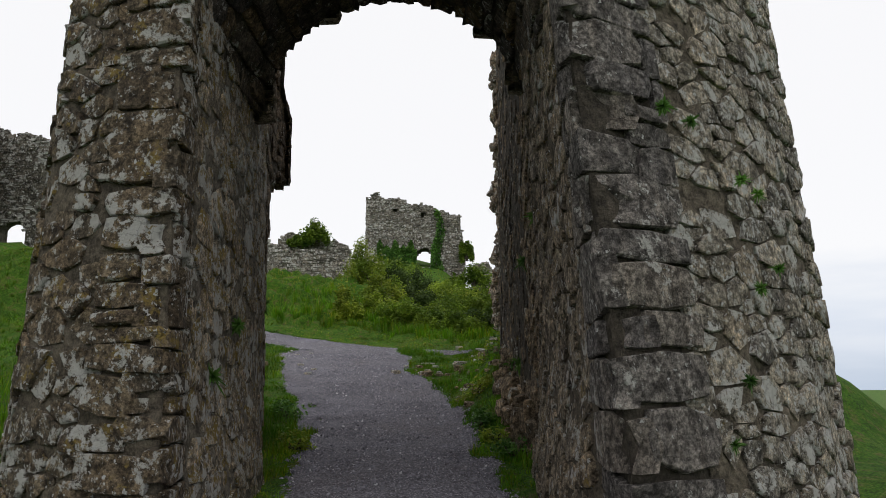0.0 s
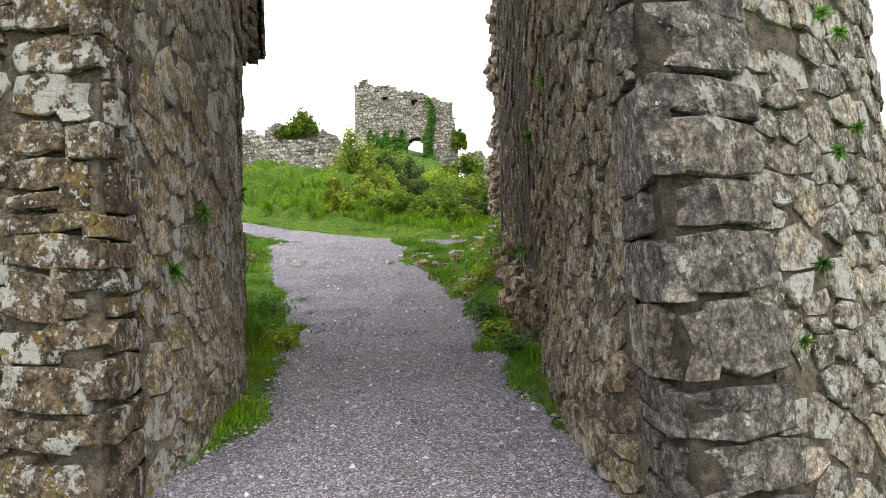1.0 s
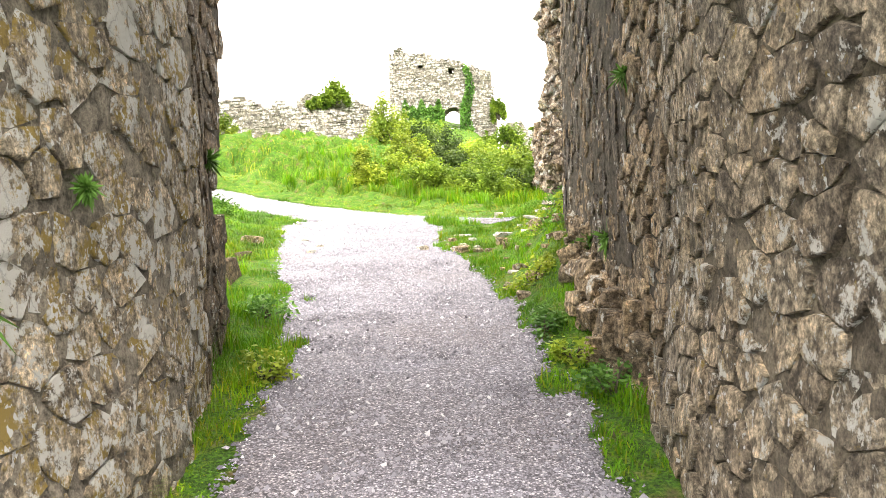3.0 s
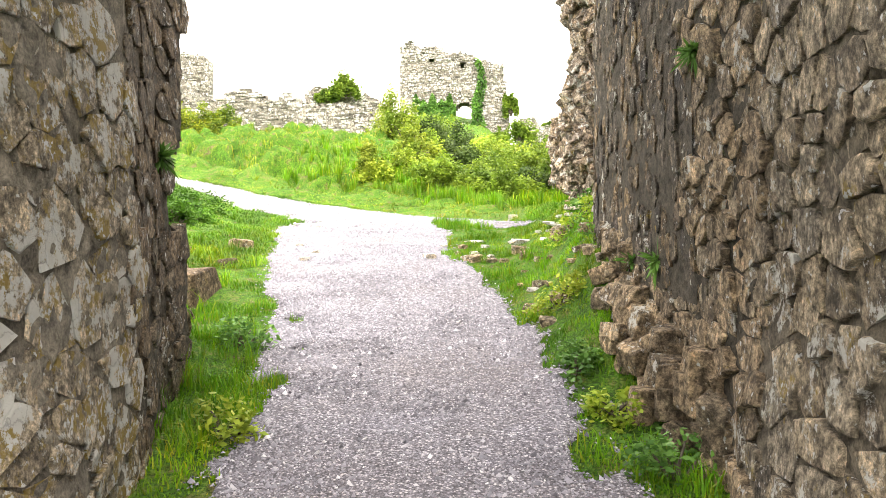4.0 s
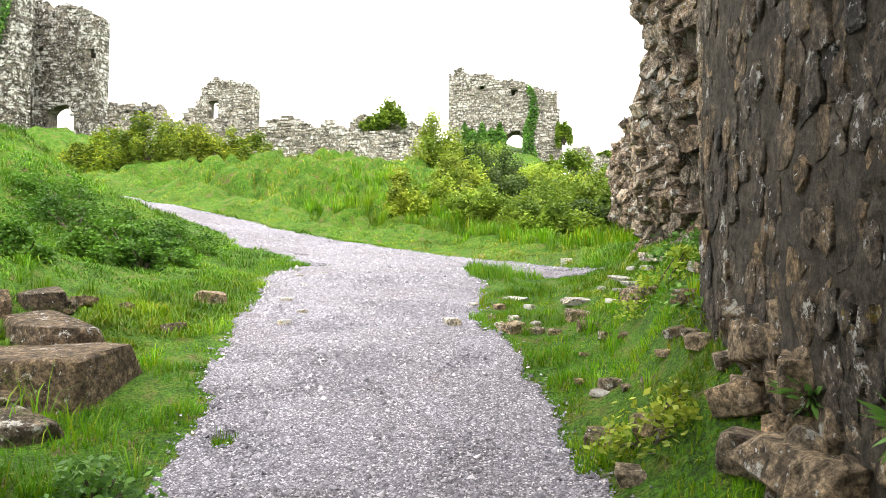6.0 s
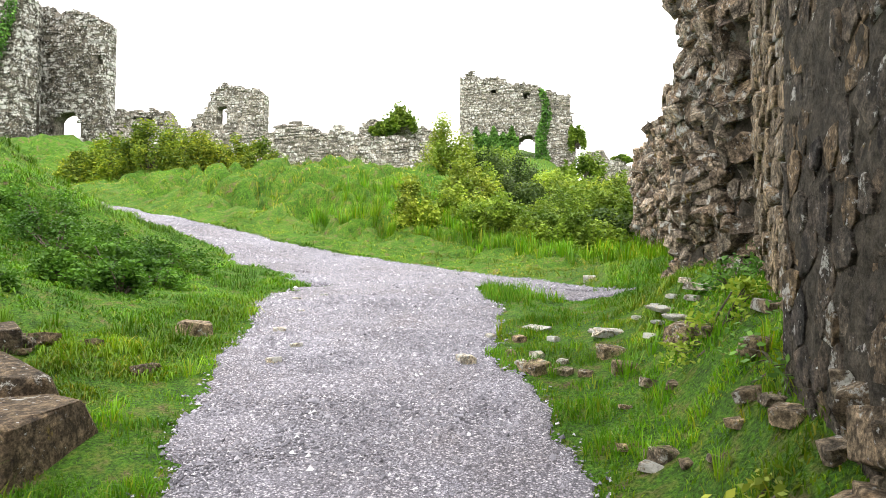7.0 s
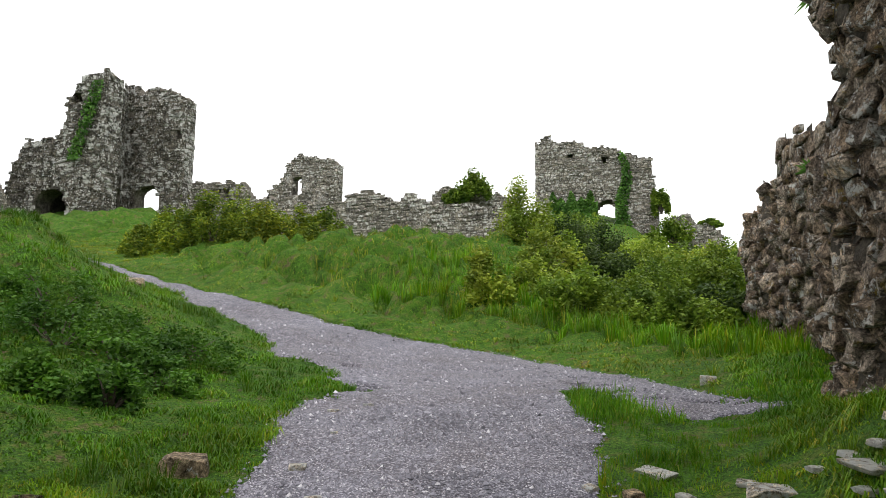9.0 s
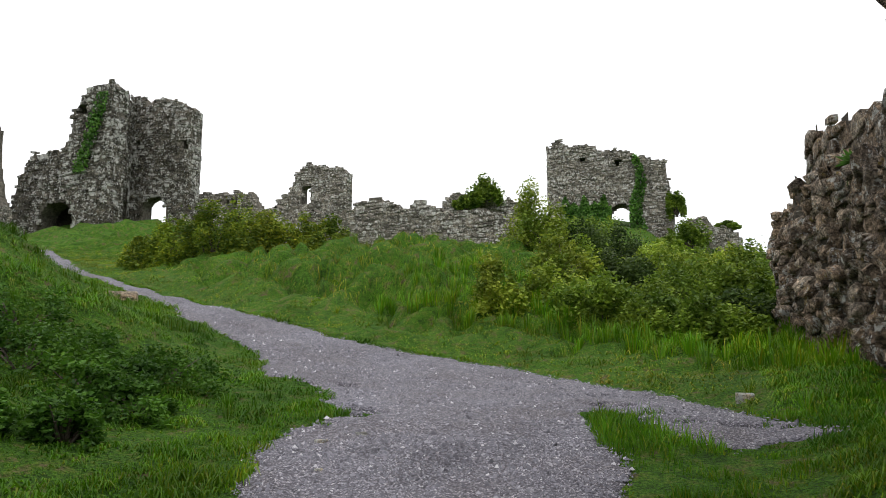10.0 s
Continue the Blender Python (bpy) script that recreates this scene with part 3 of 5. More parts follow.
def backing(name, surf, keep, mat, parent, step=0.16, jag=0.006, seed=1, sink=0.016, fine=0.0):
    rng = np.random.RandomState(seed)
    ns, nt = max(2, int(surf.s1 / step) + 1), max(2, int((surf.t1 - surf.t0) / step) + 1)
    levels = np.linspace(surf.t0, surf.t1, nt)
    if fine:
        levels = np.r_[np.arange(surf.t0, 4.3, fine), np.arange(4.3, surf.t1 + 0.1, 0.16)]
        ns, nt = int(surf.s1 / fine) + 1, len(levels)
    ss, tt = np.meshgrid(np.linspace(0, surf.s1, ns), levels)
    p = surf.f(ss.ravel(), tt.ravel())
    e = 0.05
    nn = np.cross(surf.f(ss.ravel() + e, tt.ravel()) - surf.f(ss.ravel() - e, tt.ravel()), surf.f(ss.ravel(), tt.ravel() + e) - surf.f(ss.ravel(), tt.ravel() - e))
    nn /= np.linalg.norm(nn, axis=1)[:, None] + 1e-9
    v = p - nn * sink + rng.normal(0, jag * (0.5 if fine else 1), (ns * nt, 3))
    if fine:
        # mortar smeared over the stones in places and washed out in others
        q = waves(p[:, 0] + p[:, 1] + 3 * seed, p[:, 2] * 1.5, 0.1) + 0.7 * waves(p[:, 2] + seed, p[:, 0] + p[:, 1], 0.045) + 0.8 * waves(p[:, 0] + p[:, 1], p[:, 2] + seed, 0.4)
        v = v + nn * (0.0075 * q)[:, None]
    i = np.arange(ns * nt).reshape(nt, ns)
    f = np.stack([i[:-1, :-1], i[:-1, 1:], i[1:, 1:], i[1:, :-1]], -1).reshape(-1, 4)
    cs, ct = ss.ravel()[f].mean(1), tt.ravel()[f].mean(1)
    f = f[[bool(keep(a, b) and (b + 0.07 > surf.t1 or keep(a, b + 0.07))) for a, b in zip(cs, ct)]]
    used, inv = np.unique(f, return_inverse=True)
    ob = link_array(name, v[used], inv.reshape(f.shape), mat, parent)
    return ob


def masonry(parent, surf, stone, mortar, seed, keep=lambda s, t: True, near=None, name="masonry", **kw):
    """Mortar core and stones on one surface; stones for which near(centre) holds are pieces of their own."""
    rng = np.random.RandomState(seed)
    loc = np.array(parent.location)
    core = backing("core", surf, keep, mortar, parent, kw.pop("step", 0.16), seed=seed, sink=kw.pop("sink", 0.016), fine=kw.pop("fine", 0.0))
    core.location = -parent.location
    sides = kw.get("sides", 8)
    stones = lay_stones(surf, rng, keep, **kw)
    pick = []
    if near is not None:
        pick = sorted((k for k in range(len(stones)) if near(stones[k].mean(0))), key=lambda k: -np.ptp(stones[k], axis=0).max())[:280]
    chosen = set(pick)
    single_stones([stones[k] for k in pick], stone, parent, sides)
    rest = join_stones(name, [s - loc for k, s in enumerate(stones) if k not in chosen], stone, parent, sides)
    return rest


def ring_cap(name, pts, mat, parent):
    ob = link_mesh(name, [tuple(p) for p in pts], [tuple(range(len(pts)))], mat, parent)
    ob.location = -parent.location
    return ob


def above_ground(surf, top=99.0, slack=0.2):
    """A test that a place on the surface lies over the ground and under the top."""
    s = np.linspace(0, surf.s1, 80)
    p = surf.f(s, np.full(80, 1.5))
    g = height(p[:, 0], p[:, 1]) - slack
    return lambda a, b: np.interp(a, s, g) < b < top


# ---- gate: east side ----
gate_east = empty("gate_wall", (1.6, 5.0, 0.4), "tall ruined limestone gate tower and passage wall of rough coursed stone", "wall", "gate walls", "structure")
LEAN_R = -0.06
east_pass, _ = plan_surf([(1.17, 13.42, -0.02), (0.98, 12.2, -0.02), (0.86, 11.1, 0), (0.69, 10.95, 0), (0.78, 9.5, -0.01), (0.9, 8.2, -0.02), (0.95, 7.0, -0.03), (0.88, 5.9, -0.06),
                          (0.94, 4.6, -0.06), (0.97, 4.2, -0.07), (1.02, 3.58, -0.09, 0.06)], 0.2, 8.8,
                         shift=lambda x, y, t: (x - 0.15 * sstep(2.0, 0.7, t) * sstep(7.6, 6.9, y) * sstep(3.9, 4.6, y), y))
east_front, _ = plan_surf([(1.02, 3.58, -0.09, 0.06), (1.47, 3.8, -0.08, 0.07), (1.85, 4.05, -0.07, 0.08), (2.46, 4.6, -0.065, 0.08), (2.92, 5.2, -0.065, 0.05),
                           (3.16, 5.9, -0.065, 0.0), (3.25, 7.0, -0.065), (3.0, 9.5, -0.06), (3.0, 13.4, 0)], 0.0, 8.8)
corner_e, _ = plan_surf([(0.965, 4.15, -0.07, 0.01), (0.95, 3.75, -0.085, 0.04), (0.97, 3.53, -0.09, 0.06), (1.15, 3.59, -0.085, 0.065), (1.40, 3.74, -0.08, 0.07), (1.55, 3.84, -0.08, 0.07)], 0.3, 6.0)
ep_ok, ef_ok, ce_ok = above_ground(east_pass), above_ground(east_front), above_ground(corner_e)


def pass_y(surf):
    s = np.linspace(0, surf.s1, 300)
    y = surf.f(s, np.full(300, 2.0))[:, 1]
    return lambda a: float(np.interp(a, s, y))


epy = pass_y(east_pass)
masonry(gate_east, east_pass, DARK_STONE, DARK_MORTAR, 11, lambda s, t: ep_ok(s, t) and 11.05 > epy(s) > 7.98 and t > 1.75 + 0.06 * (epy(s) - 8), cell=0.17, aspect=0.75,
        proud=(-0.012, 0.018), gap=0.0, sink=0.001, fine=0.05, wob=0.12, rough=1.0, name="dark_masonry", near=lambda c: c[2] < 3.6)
masonry(gate_east, east_pass, ROCK_STONE, DARK_MORTAR, 12, lambda s, t: ep_ok(s, t) and epy(s) > 7.0 and ((epy(s) > 8.2 and t <= 1.85 + 0.06 * (epy(s) - 8)) or (epy(s) <= 8.2) or epy(s) >= 11.0),
        cell=0.14, aspect=1.35, proud=(-0.01, 0.03), gap=0.002, sink=0.014, fine=0.05, rough=2.2, name="rubble_masonry",
        near=lambda c: c[2] < 3.0)
masonry(gate_east, east_pass, GATE_STONE, MORTAR, 13, lambda s, t: ep_ok(s, t) and 4.14 < epy(s) <= 7.05, cell=0.16, aspect=1.4, proud=(-0.008, 0.022), gap=0.003, rough=1.0, sink=0.012, fine=0.045, wob=0.09,
        near=lambda c: c[2] < 3.2, name="passage_masonry")
masonry(gate_east, east_front, TOWER_STONE, MORTAR, 14, lambda s, t: ef_ok(s, t) and s < 5.2 and (s > 0.5 or t > 5.7), cell=0.15, aspect=1.5, proud=(-0.005, 0.026), gap=0.005, sink=0.014, fine=0.055, wob=0.08,
        near=lambda c: c[2] < 4.2 and c[0] < 2.3, name="tower_masonry")
masonry(gate_east, corner_e, QUOIN_STONE, DARK_MORTAR, 15, ce_ok, course=(0.2, 0.34), length=(0.35, 0.62), proud=(0.014, 0.028), gap=0.004, wob=0.03, rough=0.5, step=0.09, sink=0.03,
        near=lambda c: True, name="quoins")
back_e = backing("core", east_front, lambda s, t: s >= 5.0, MORTAR, gate_east, 0.5)
back_e.location = -gate_east.location
ring_cap("wall_top", [east_pass.f(s, 8.8) for s in np.linspace(0, east_pass.s1, 20)] + [east_front.f(s, 8.8) for s in np.linspace(0.3, east_front.s1, 16)], MORTAR, gate_east)

# ---- gate: west side ----
gate_west = empty("gate_wall", (-2.2, 5.0, 0.4), "lichen-spotted limestone gate tower with a crumbling passage wall", "wall", "gate walls", "structure")
W_END = lambda t: float(np.interp(t, [0, 2.15, 2.25, 2.65, 2.75, 4.4, 4.55, 5.6, 5.8, 9], [8.82, 8.82, 8.42, 8.42, 8.72, 8.8, 9.75, 9.7, 9.2, 9.1]))
west_front, _ = plan_surf([(-3.0, 9.6), (-3.35, 7.0, 0.02), (-3.06, 4.9, 0.04, 0.03), (-2.62, 4.25, 0.02, 0.03), (-2.1, 4.0, 0, 0.04), (-1.58, 3.95, -0.03, 0.04)], 0.0, 8.6)
west_pass, _ = plan_surf([(-1.58, 3.95, -0.03, 0.04), (-1.66, 5.0, -0.04), (-1.77, 6.3, -0.04), (-1.95, 7.3, -0.03), (-2.28, 8.2, -0.02), (-2.42, 9.0, -0.01), (-2.48, 10.0, 0)], 0.2, 8.6,
                         shift=lambda x, y, t: (x + 0.09 * sstep(1.9, 0.8, t) * sstep(6.8, 6.5, y) * sstep(4.0, 5.0, y), y))
corner_w, _ = plan_surf([(-2.05, 3.985, 0, 0.04), (-1.7, 3.92, -0.02, 0.04), (-1.53, 3.89, -0.03, 0.04), (-1.55, 4.1, -0.03, 0.03), (-1.615, 4.4, -0.035, 0.01)], 0.3, 6.0)
wf_ok, wp_ok, cw_ok = above_ground(west_front), above_ground(west_pass), above_ground(corner_w)
wpy = pass_y(west_pass)
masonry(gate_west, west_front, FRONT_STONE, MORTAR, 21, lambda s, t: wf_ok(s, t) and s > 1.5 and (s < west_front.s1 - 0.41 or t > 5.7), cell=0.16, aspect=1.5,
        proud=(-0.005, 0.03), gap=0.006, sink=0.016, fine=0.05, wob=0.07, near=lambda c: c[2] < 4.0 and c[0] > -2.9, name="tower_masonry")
masonry(gate_west, west_pass, LIT_PASS_STONE, LIT_PASS_MORTAR, 22, lambda s, t: wp_ok(s, t) and 4.38 < wpy(s) < 7.4, cell=0.2, aspect=1.4, proud=(-0.008, 0.014), gap=0.002, sink=0.009, fine=0.045, wob=0.08,
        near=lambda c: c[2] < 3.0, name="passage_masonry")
masonry(gate_west, west_pass, WEST_ROCK, DARK_MORTAR, 23, lambda s, t: wp_ok(s, t) and 7.35 <= wpy(s) < W_END(t), cell=0.17, aspect=1.4, proud=(-0.008, 0.018), gap=0.003, sink=0.01, fine=0.05, rough=1.5, wob=0.07,
        near=lambda c: c[2] < 3.6, name="rubble_masonry")
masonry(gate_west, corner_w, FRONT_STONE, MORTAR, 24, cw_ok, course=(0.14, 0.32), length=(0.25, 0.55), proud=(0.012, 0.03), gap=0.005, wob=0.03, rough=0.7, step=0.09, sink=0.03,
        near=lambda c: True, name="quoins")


def west_end_f(s, t):
    s, t = np.asarray(s, float), np.asarray(t, float)
    y = np.interp(t, [0, 2.15, 2.25, 2.65, 2.75, 4.4, 4.55, 5.6, 5.8, 9], [8.82, 8.82, 8.42, 8.42, 8.72, 8.8, 9.75, 9.7, 9.2, 9.1])
    return np.stack([-2.4 - s, y + 0 * s, t], -1)


west_end = Surf(west_end_f, 0.75, 0.6, 8.6)
masonry(gate_west, west_end, WEST_ROCK, DARK_MORTAR, 25, course=(0.1, 0.26), length=(0.14, 0.4), proud=(0.0, 0.06), rough=1.6, name="broken_end")
ring_cap("wall_top", [west_front.f(s, 8.6) for s in np.linspace(0, west_front.s1, 16)] + [west_pass.f(s, 8.6) for s in np.linspace(0.3, west_pass.s1, 16)], MORTAR, gate_west)

# ---- gate arch ----
gate_arch = empty("gate_arch", (-0.5, 5.7, 4.3), "dark rough stone barrel arch spanning the gate passage", "arch", kind="structure")
ARC_S = 3.8


def arch_f(s, t):
    s, t = np.asarray(s, float), np.asarray(t, float)
    a = math.pi * (1 - s / ARC_S)
    return np.stack([-0.51 + 1.29 * np.cos(a), 6.36 - t, 4.3 + 1.22 * np.sin(a)], -1)


masonry(gate_arch, Surf(arch_f, ARC_S, 0.0, 1.3), DARK_STONE, DARK_MORTAR, 31, course=(0.28, 0.5), length=(0.06, 0.15), proud=(-0.01, 0.05), wob=0.03, rough=1.5, step=0.09, name="voussoirs")


def over_arch(y0, sign):
    def f(s, t):
        s, t = np.asarray(s, float), np.asarray(t, float)
        return np.stack([(-2.0 + s if sign > 0 else 1.0 - s), y0 + 0 * s, t], -1)

    def keep(s, t):
        x = -2.0 + s if sign > 0 else 1.0 - s
        return ((x + 0.51) / 1.29) ** 2 + ((t - 4.3) / 1.22) ** 2 > 1 and t > 4.3

    return Surf(f, 3.0, 4.2, 8.2), keep


for y0, sign, seed in ((5.06, 1, 32), (6.37, -1, 33)):
    sf, kp = over_arch(y0, sign)
    masonry(gate_arch, sf, GATE_STONE, DARK_MORTAR, seed, kp, step=0.08, name="spandrel_masonry")
ring_cap("wall_top", [(-2.0, 5.06, 8.2), (1.0, 5.06, 8.2), (1.0, 6.37, 8.2), (-2.0, 6.37, 8.2)], MORTAR, gate_arch)

# ---- ruined end of the east wall ----
east_ruin = empty("ruined_wall", (1.6, 17.0, 2.4), "crumbling rubble core of a broken limestone wall", "wall", kind="structure")
ruin_face, _ = plan_surf([(3.2, 24.4), (1.8, 24.2), (0.98, 23.4), (1.15, 21.5), (1.3, 19.2), (1.18, 17.6), (0.92, 16.2), (0.84, 15.3), (0.95, 14.0), (1.02, 13.6), (1.17, 13.44)], 1.6, 8.8,
                        shift=lambda x, y, t: (x + 0.13 * waves(y * 0.8, t, 0.5) + 0.06 * waves(t, y, 0.2), y))
rf_ok = above_ground(ruin_face, slack=0.3)
rfy = pass_y(ruin_face)


def ruin_keep(s, t):
    y = rfy(s)
    if not rf_ok(s, t):
        return False
    if y < 15.7:
        return True
    return t < np.interp(y, [15.7, 18.0, 20, 22, 23.2, 24.4], [4.75, 5.0, 5.3, 5.5, 5.25, 5.2]) + 0.15 * math.sin(9 * s) + 0.1 * math.sin(23 * s)


masonry(east_ruin, ruin_face, RUIN_STONE, DARK_MORTAR, 41, ruin_keep, cell=0.16, aspect=1.35, proud=(-0.07, 0.11), rough=2.4, gap=0.002, wob=0.12, sink=0.05, sides=6, step=0.1, name="rubble_core",
        near=lambda c: c[1] < 19 and c[2] < 5)
ring_cap("wall_top", [(1.1, 13.45, 8.7), (3.0, 13.45, 8.7), (3.0, 16.9, 8.7), (1.1, 15.6, 8.7)], DARK_MORTAR, east_ruin)
ring_cap("stub_top", [(1.2, 16.0, 4.6), (3.0, 16.4, 4.7), (3.0, 24.0, 5.0), (1.25, 23.2, 5.0)], DARK_MORTAR, east_ruin)
ruin_far, _ = plan_surf([(3.0, 17.1), (1.3, 16.1), (0.9, 15.65)], 4.7, 8.8)
ruin_rear, _ = plan_surf([(3.4, 24.7), (2.0, 24.5), (1.62, 23.7), (1.6, 22.4), (1.75, 20.4), (1.85, 19.2), (2.6, 18.2)], 4.6, 8.2)
rry = pass_y(ruin_rear)
masonry(east_ruin, ruin_rear, RUIN_STONE, DARK_MORTAR, 42, lambda s, t: t < np.interp(rry(s), [18.2, 19.5, 21, 22.4, 24.5], [5.2, 5.8, 6.3, 6.6, 6.8]) + 0.12 * math.sin(8 * s), course=(0.12, 0.3),
        length=(0.14, 0.45), proud=(-0.02, 0.08), rough=1.6, gap=-0.002, sink=0.03, sides=6, name="rubble_upper")
masonry(east_ruin, ruin_far, RUIN_STONE, DARK_MORTAR, 43, course=(0.12, 0.3), length=(0.14, 0.45), proud=(-0.02, 0.2), rough=2, name="rubble_end")


def ruin_wall(name, label, p0, p1, thick, zb, tops, holes=(), seed=1, stone=CASTLE_STONE, course=(0.11, 0.29), length=(0.15, 0.5), parent=None, group="castle walls", near=None, proud=(0.0, 0.07)):
    """A free-standing ruined wall between two plan points: faces, ends, broken top, and openings that go through it.
    tops: (distance along, height); holes: (from, to, bottom, top, arched)."""
    p0, p1 = np.array(p0, float), np.array(p1, float)
    ln = np.hypot(*(p1 - p0))
    d = (p1 - p0) / ln
    nb = np.array([-d[1], d[0]]) * thick
    at = (*((p0 + p1) / 2), zb)
    ob = parent or empty(name, at, label, "wall", group, "structure")
    ts, tz = zip(*tops)
    zmax = max(tz) + 0.3
    ph = np.random.RandomState(seed).uniform(0, 6, 3)

    def top(s):
        return np.interp(s, ts, tz) + 0.10 * math.sin(5.1 * s + ph[0]) + 0.09 * math.sin(12.7 * s + ph[1]) + 0.05 * math.sin(29 * s + ph[2])

    def hole(s, t):
        for a, b, c, e, arched in holes:
            if a < s < b and c < t < e:
                if not arched:
                    return True
                m, r = (a + b) / 2, (b - a) / 2
                k = e - r * 0.8
                if t < k or ((s - m) / r) ** 2 + ((t - k) / (e - k)) ** 2 < 1:
                    return True
        return False

    front, _ = plan_surf([(*p0,), (*p1,)], zb, zmax)
    back, _ = plan_surf([(*(p1 + nb),), (*(p0 + nb),)], zb, zmax)
    end1, _ = plan_surf([(*p1,), (*(p1 + nb),)], zb, zmax)
    end0, _ = plan_surf([(*(p0 + nb),), (*p0,)], zb, zmax)
    kw = dict(course=course, length=length, proud=proud, gap=0.007, wob=0.06, rough=1.3, sides=6, step=0.2, sink=0.004)
    masonry(ob, front, stone, CASTLE_MORTAR, seed, lambda s, t: t < top(s) and not hole(s, t), near=near, **kw)
    masonry(ob, end1, stone, CASTLE_MORTAR, seed + 1, lambda s, t: t < top(ln), **kw)
    masonry(ob, end0, stone, CASTLE_MORTAR, seed + 2, lambda s, t: t < top(0), **kw)
    bk = backing("core", back, lambda s, t: t < top(ln - s) and not hole(ln - s, t), CASTLE_MORTAR, ob, 0.2)
    bk.location = -ob.location
    # broken top and the inner faces of the openings
    ss = np.arange(0, ln + 0.1, 0.2)
    v, f = [], []
    for s in ss:
        for k in (0, 0.5, 1):
            q = p0 + d * min(s, ln) + nb * k
            v.append((q[0], q[1], top(min(s, ln)) - 0.08 + (0.12 if k == 0.5 else 0)))
    for i in range(len(ss) - 1):
        for k in (0, 1):
            f.append((3 * i + k, 3 * i + 3 + k, 3 * i + 4 + k, 3 * i + 1 + k))
    for a, b, c, e, arched in holes:
        r, m = (b - a) / 2, (a + b) / 2
        k = e - r * 0.8 if arched else e
        outline = [(a, c), (b, c), (b, k)]
        if arched:
            outline += [(m + r * math.cos(g), k + (e - k) * math.sin(g)) for g in np.linspace(0.3, math.pi - 0.3, 6)]
        outline += [(a, k)]
        i0 = len(v)
        for s, t in outline:
            for side in (-0.0, 1.0):
                q = p0 + d * s + nb * side
                v.append((q[0], q[1], t))
        n = len(outline)
        f += [(i0 + 2 * j, i0 + 2 * ((j + 1) % n), i0 + 2 * ((j + 1) % n) + 1, i0 + 2 * j + 1) for j in range(n)]
    cap = link_mesh("broken_top", v, f, CASTLE_MORTAR, ob)
    cap.location = -ob.location
    return ob


# ---- castle ----
gatehouse = ruin_wall("gatehouse", "ruined grey stone gatehouse with arched openings and ivy", (-32.2, 44.5), (-27.6, 44.5), 0.9, 8.2,
                      [(0, 18.6), (0.3, 18.6), (0.9, 18.3), (1.2, 17.5), (1.45, 18.1), (2.8, 18.2), (3.4, 17.9), (4.2, 17.5), (5.15, 16.9)],
                      [(1.1, 3.0, 9.6, 12.1, True), (0.45, 0.85, 15.2, 15.7, False), (3.95, 4.35, 14.9, 15.4, False)], 101, group="", stone=HOUSE_STONE, near=lambda c: True)
tagged(gatehouse, category="castle ruin")
ruin_wall("", "", (-36.1, 40.0), (-29.4, 40.0), 1.2, 7.8,
          [(0, 10.6), (0.5, 12.6), (0.9, 13.4), (1.4, 13.9), (3.4, 14.0), (4.0, 14.8), (4.15, 16.3), (5.0, 17.2), (5.6, 17.6), (6.7, 17.5)],
          [(2.1, 4.5, 8.6, 11.1, True), (4.35, 5.0, 15.9, 16.4, False)], 121, parent=gatehouse, stone=HOUSE_STONE, near=lambda c: True)
side, _ = plan_surf([(-29.42, 40.0), (-32.0, 44.6)], 7.8, 18.4)
masonry(gatehouse, side, HOUSE_STONE, CASTLE_MORTAR, 131, lambda s, t: t < 17.5 + 0.15 * s + 0.12 * math.sin(7 * s), course=(0.14, 0.34), length=(0.2, 0.6), proud=(0.0, 0.07), sides=6, step=0.2, name="side_masonry")
blind, _ = plan_surf([(-34.3, 43.5), (-31.2, 43.5)], 7.8, 12.5)
bb = backing("core", blind, lambda s, t: True, CASTLE_MORTAR, gatehouse, 0.3)
bb.location = -gatehouse.location
vault = link_mesh("vault", [(-34.4, 40.9, 7.8), (-34.4, 43.6, 7.8), (-34.4, 43.6, 11.6), (-34.4, 40.9, 11.6), (-31.0, 40.9, 11.6), (-31.0, 43.6, 11.6)], [(0, 1, 2, 3), (3, 2, 5, 4)], CASTLE_MORTAR, gatehouse)
vault.location = -gatehouse.location
inner_side, _ = plan_surf([(-33.4, 44.6), (-31.0, 40.8)], 7.8, 17.4)
ib = backing("core", inner_side, lambda s, t: t < 16.8, CASTLE_MORTAR, gatehouse, 0.3)
ib.location = -gatehouse.location

ruin_wall("ruined_tower_wall", "jagged ruined wall end beside the gatehouse", (-37.5, 36.0), (-32.4, 36.0), 1.0, 8.0,
          [(0, 15), (3.9, 14.6), (4.1, 13.6), (4.2, 12), (4.6, 10.8), (4.9, 10.2)], (), 141)
ruin_wall("rampart_wall", "low crenellated remnant of stone rampart", (-31.2, 50.0), (-26.6, 50.0), 1.0, 9.5, [(0, 13.5), (3.5, 13.3), (4.0, 13.4), (4.6, 12.2)],
          [(1.6, 1.9, 12.3, 12.9, False), (2.2, 2.5, 12.3, 12.9, False), (2.8, 3.1, 12.3, 12.9, False)], 151)
ruin_wall("curtain_wall", "long low ruined curtain wall of grey limestone blocks", (-27.5, 45.0), (-7.9, 45.0), 1.1, 7.0,
          [(0, 11.0), (4.2, 11.0), (6.5, 11.0), (8, 10.6), (10.4, 10.6), (10.5, 11.1), (12.1, 11.1), (12.8, 10.6), (13.2, 10.4), (14.2, 10.8), (15.3, 10.3), (16, 10.05), (17.8, 10.05), (19.1, 9.8), (19.6, 9.0)],
          (), 161, near=lambda c: True)
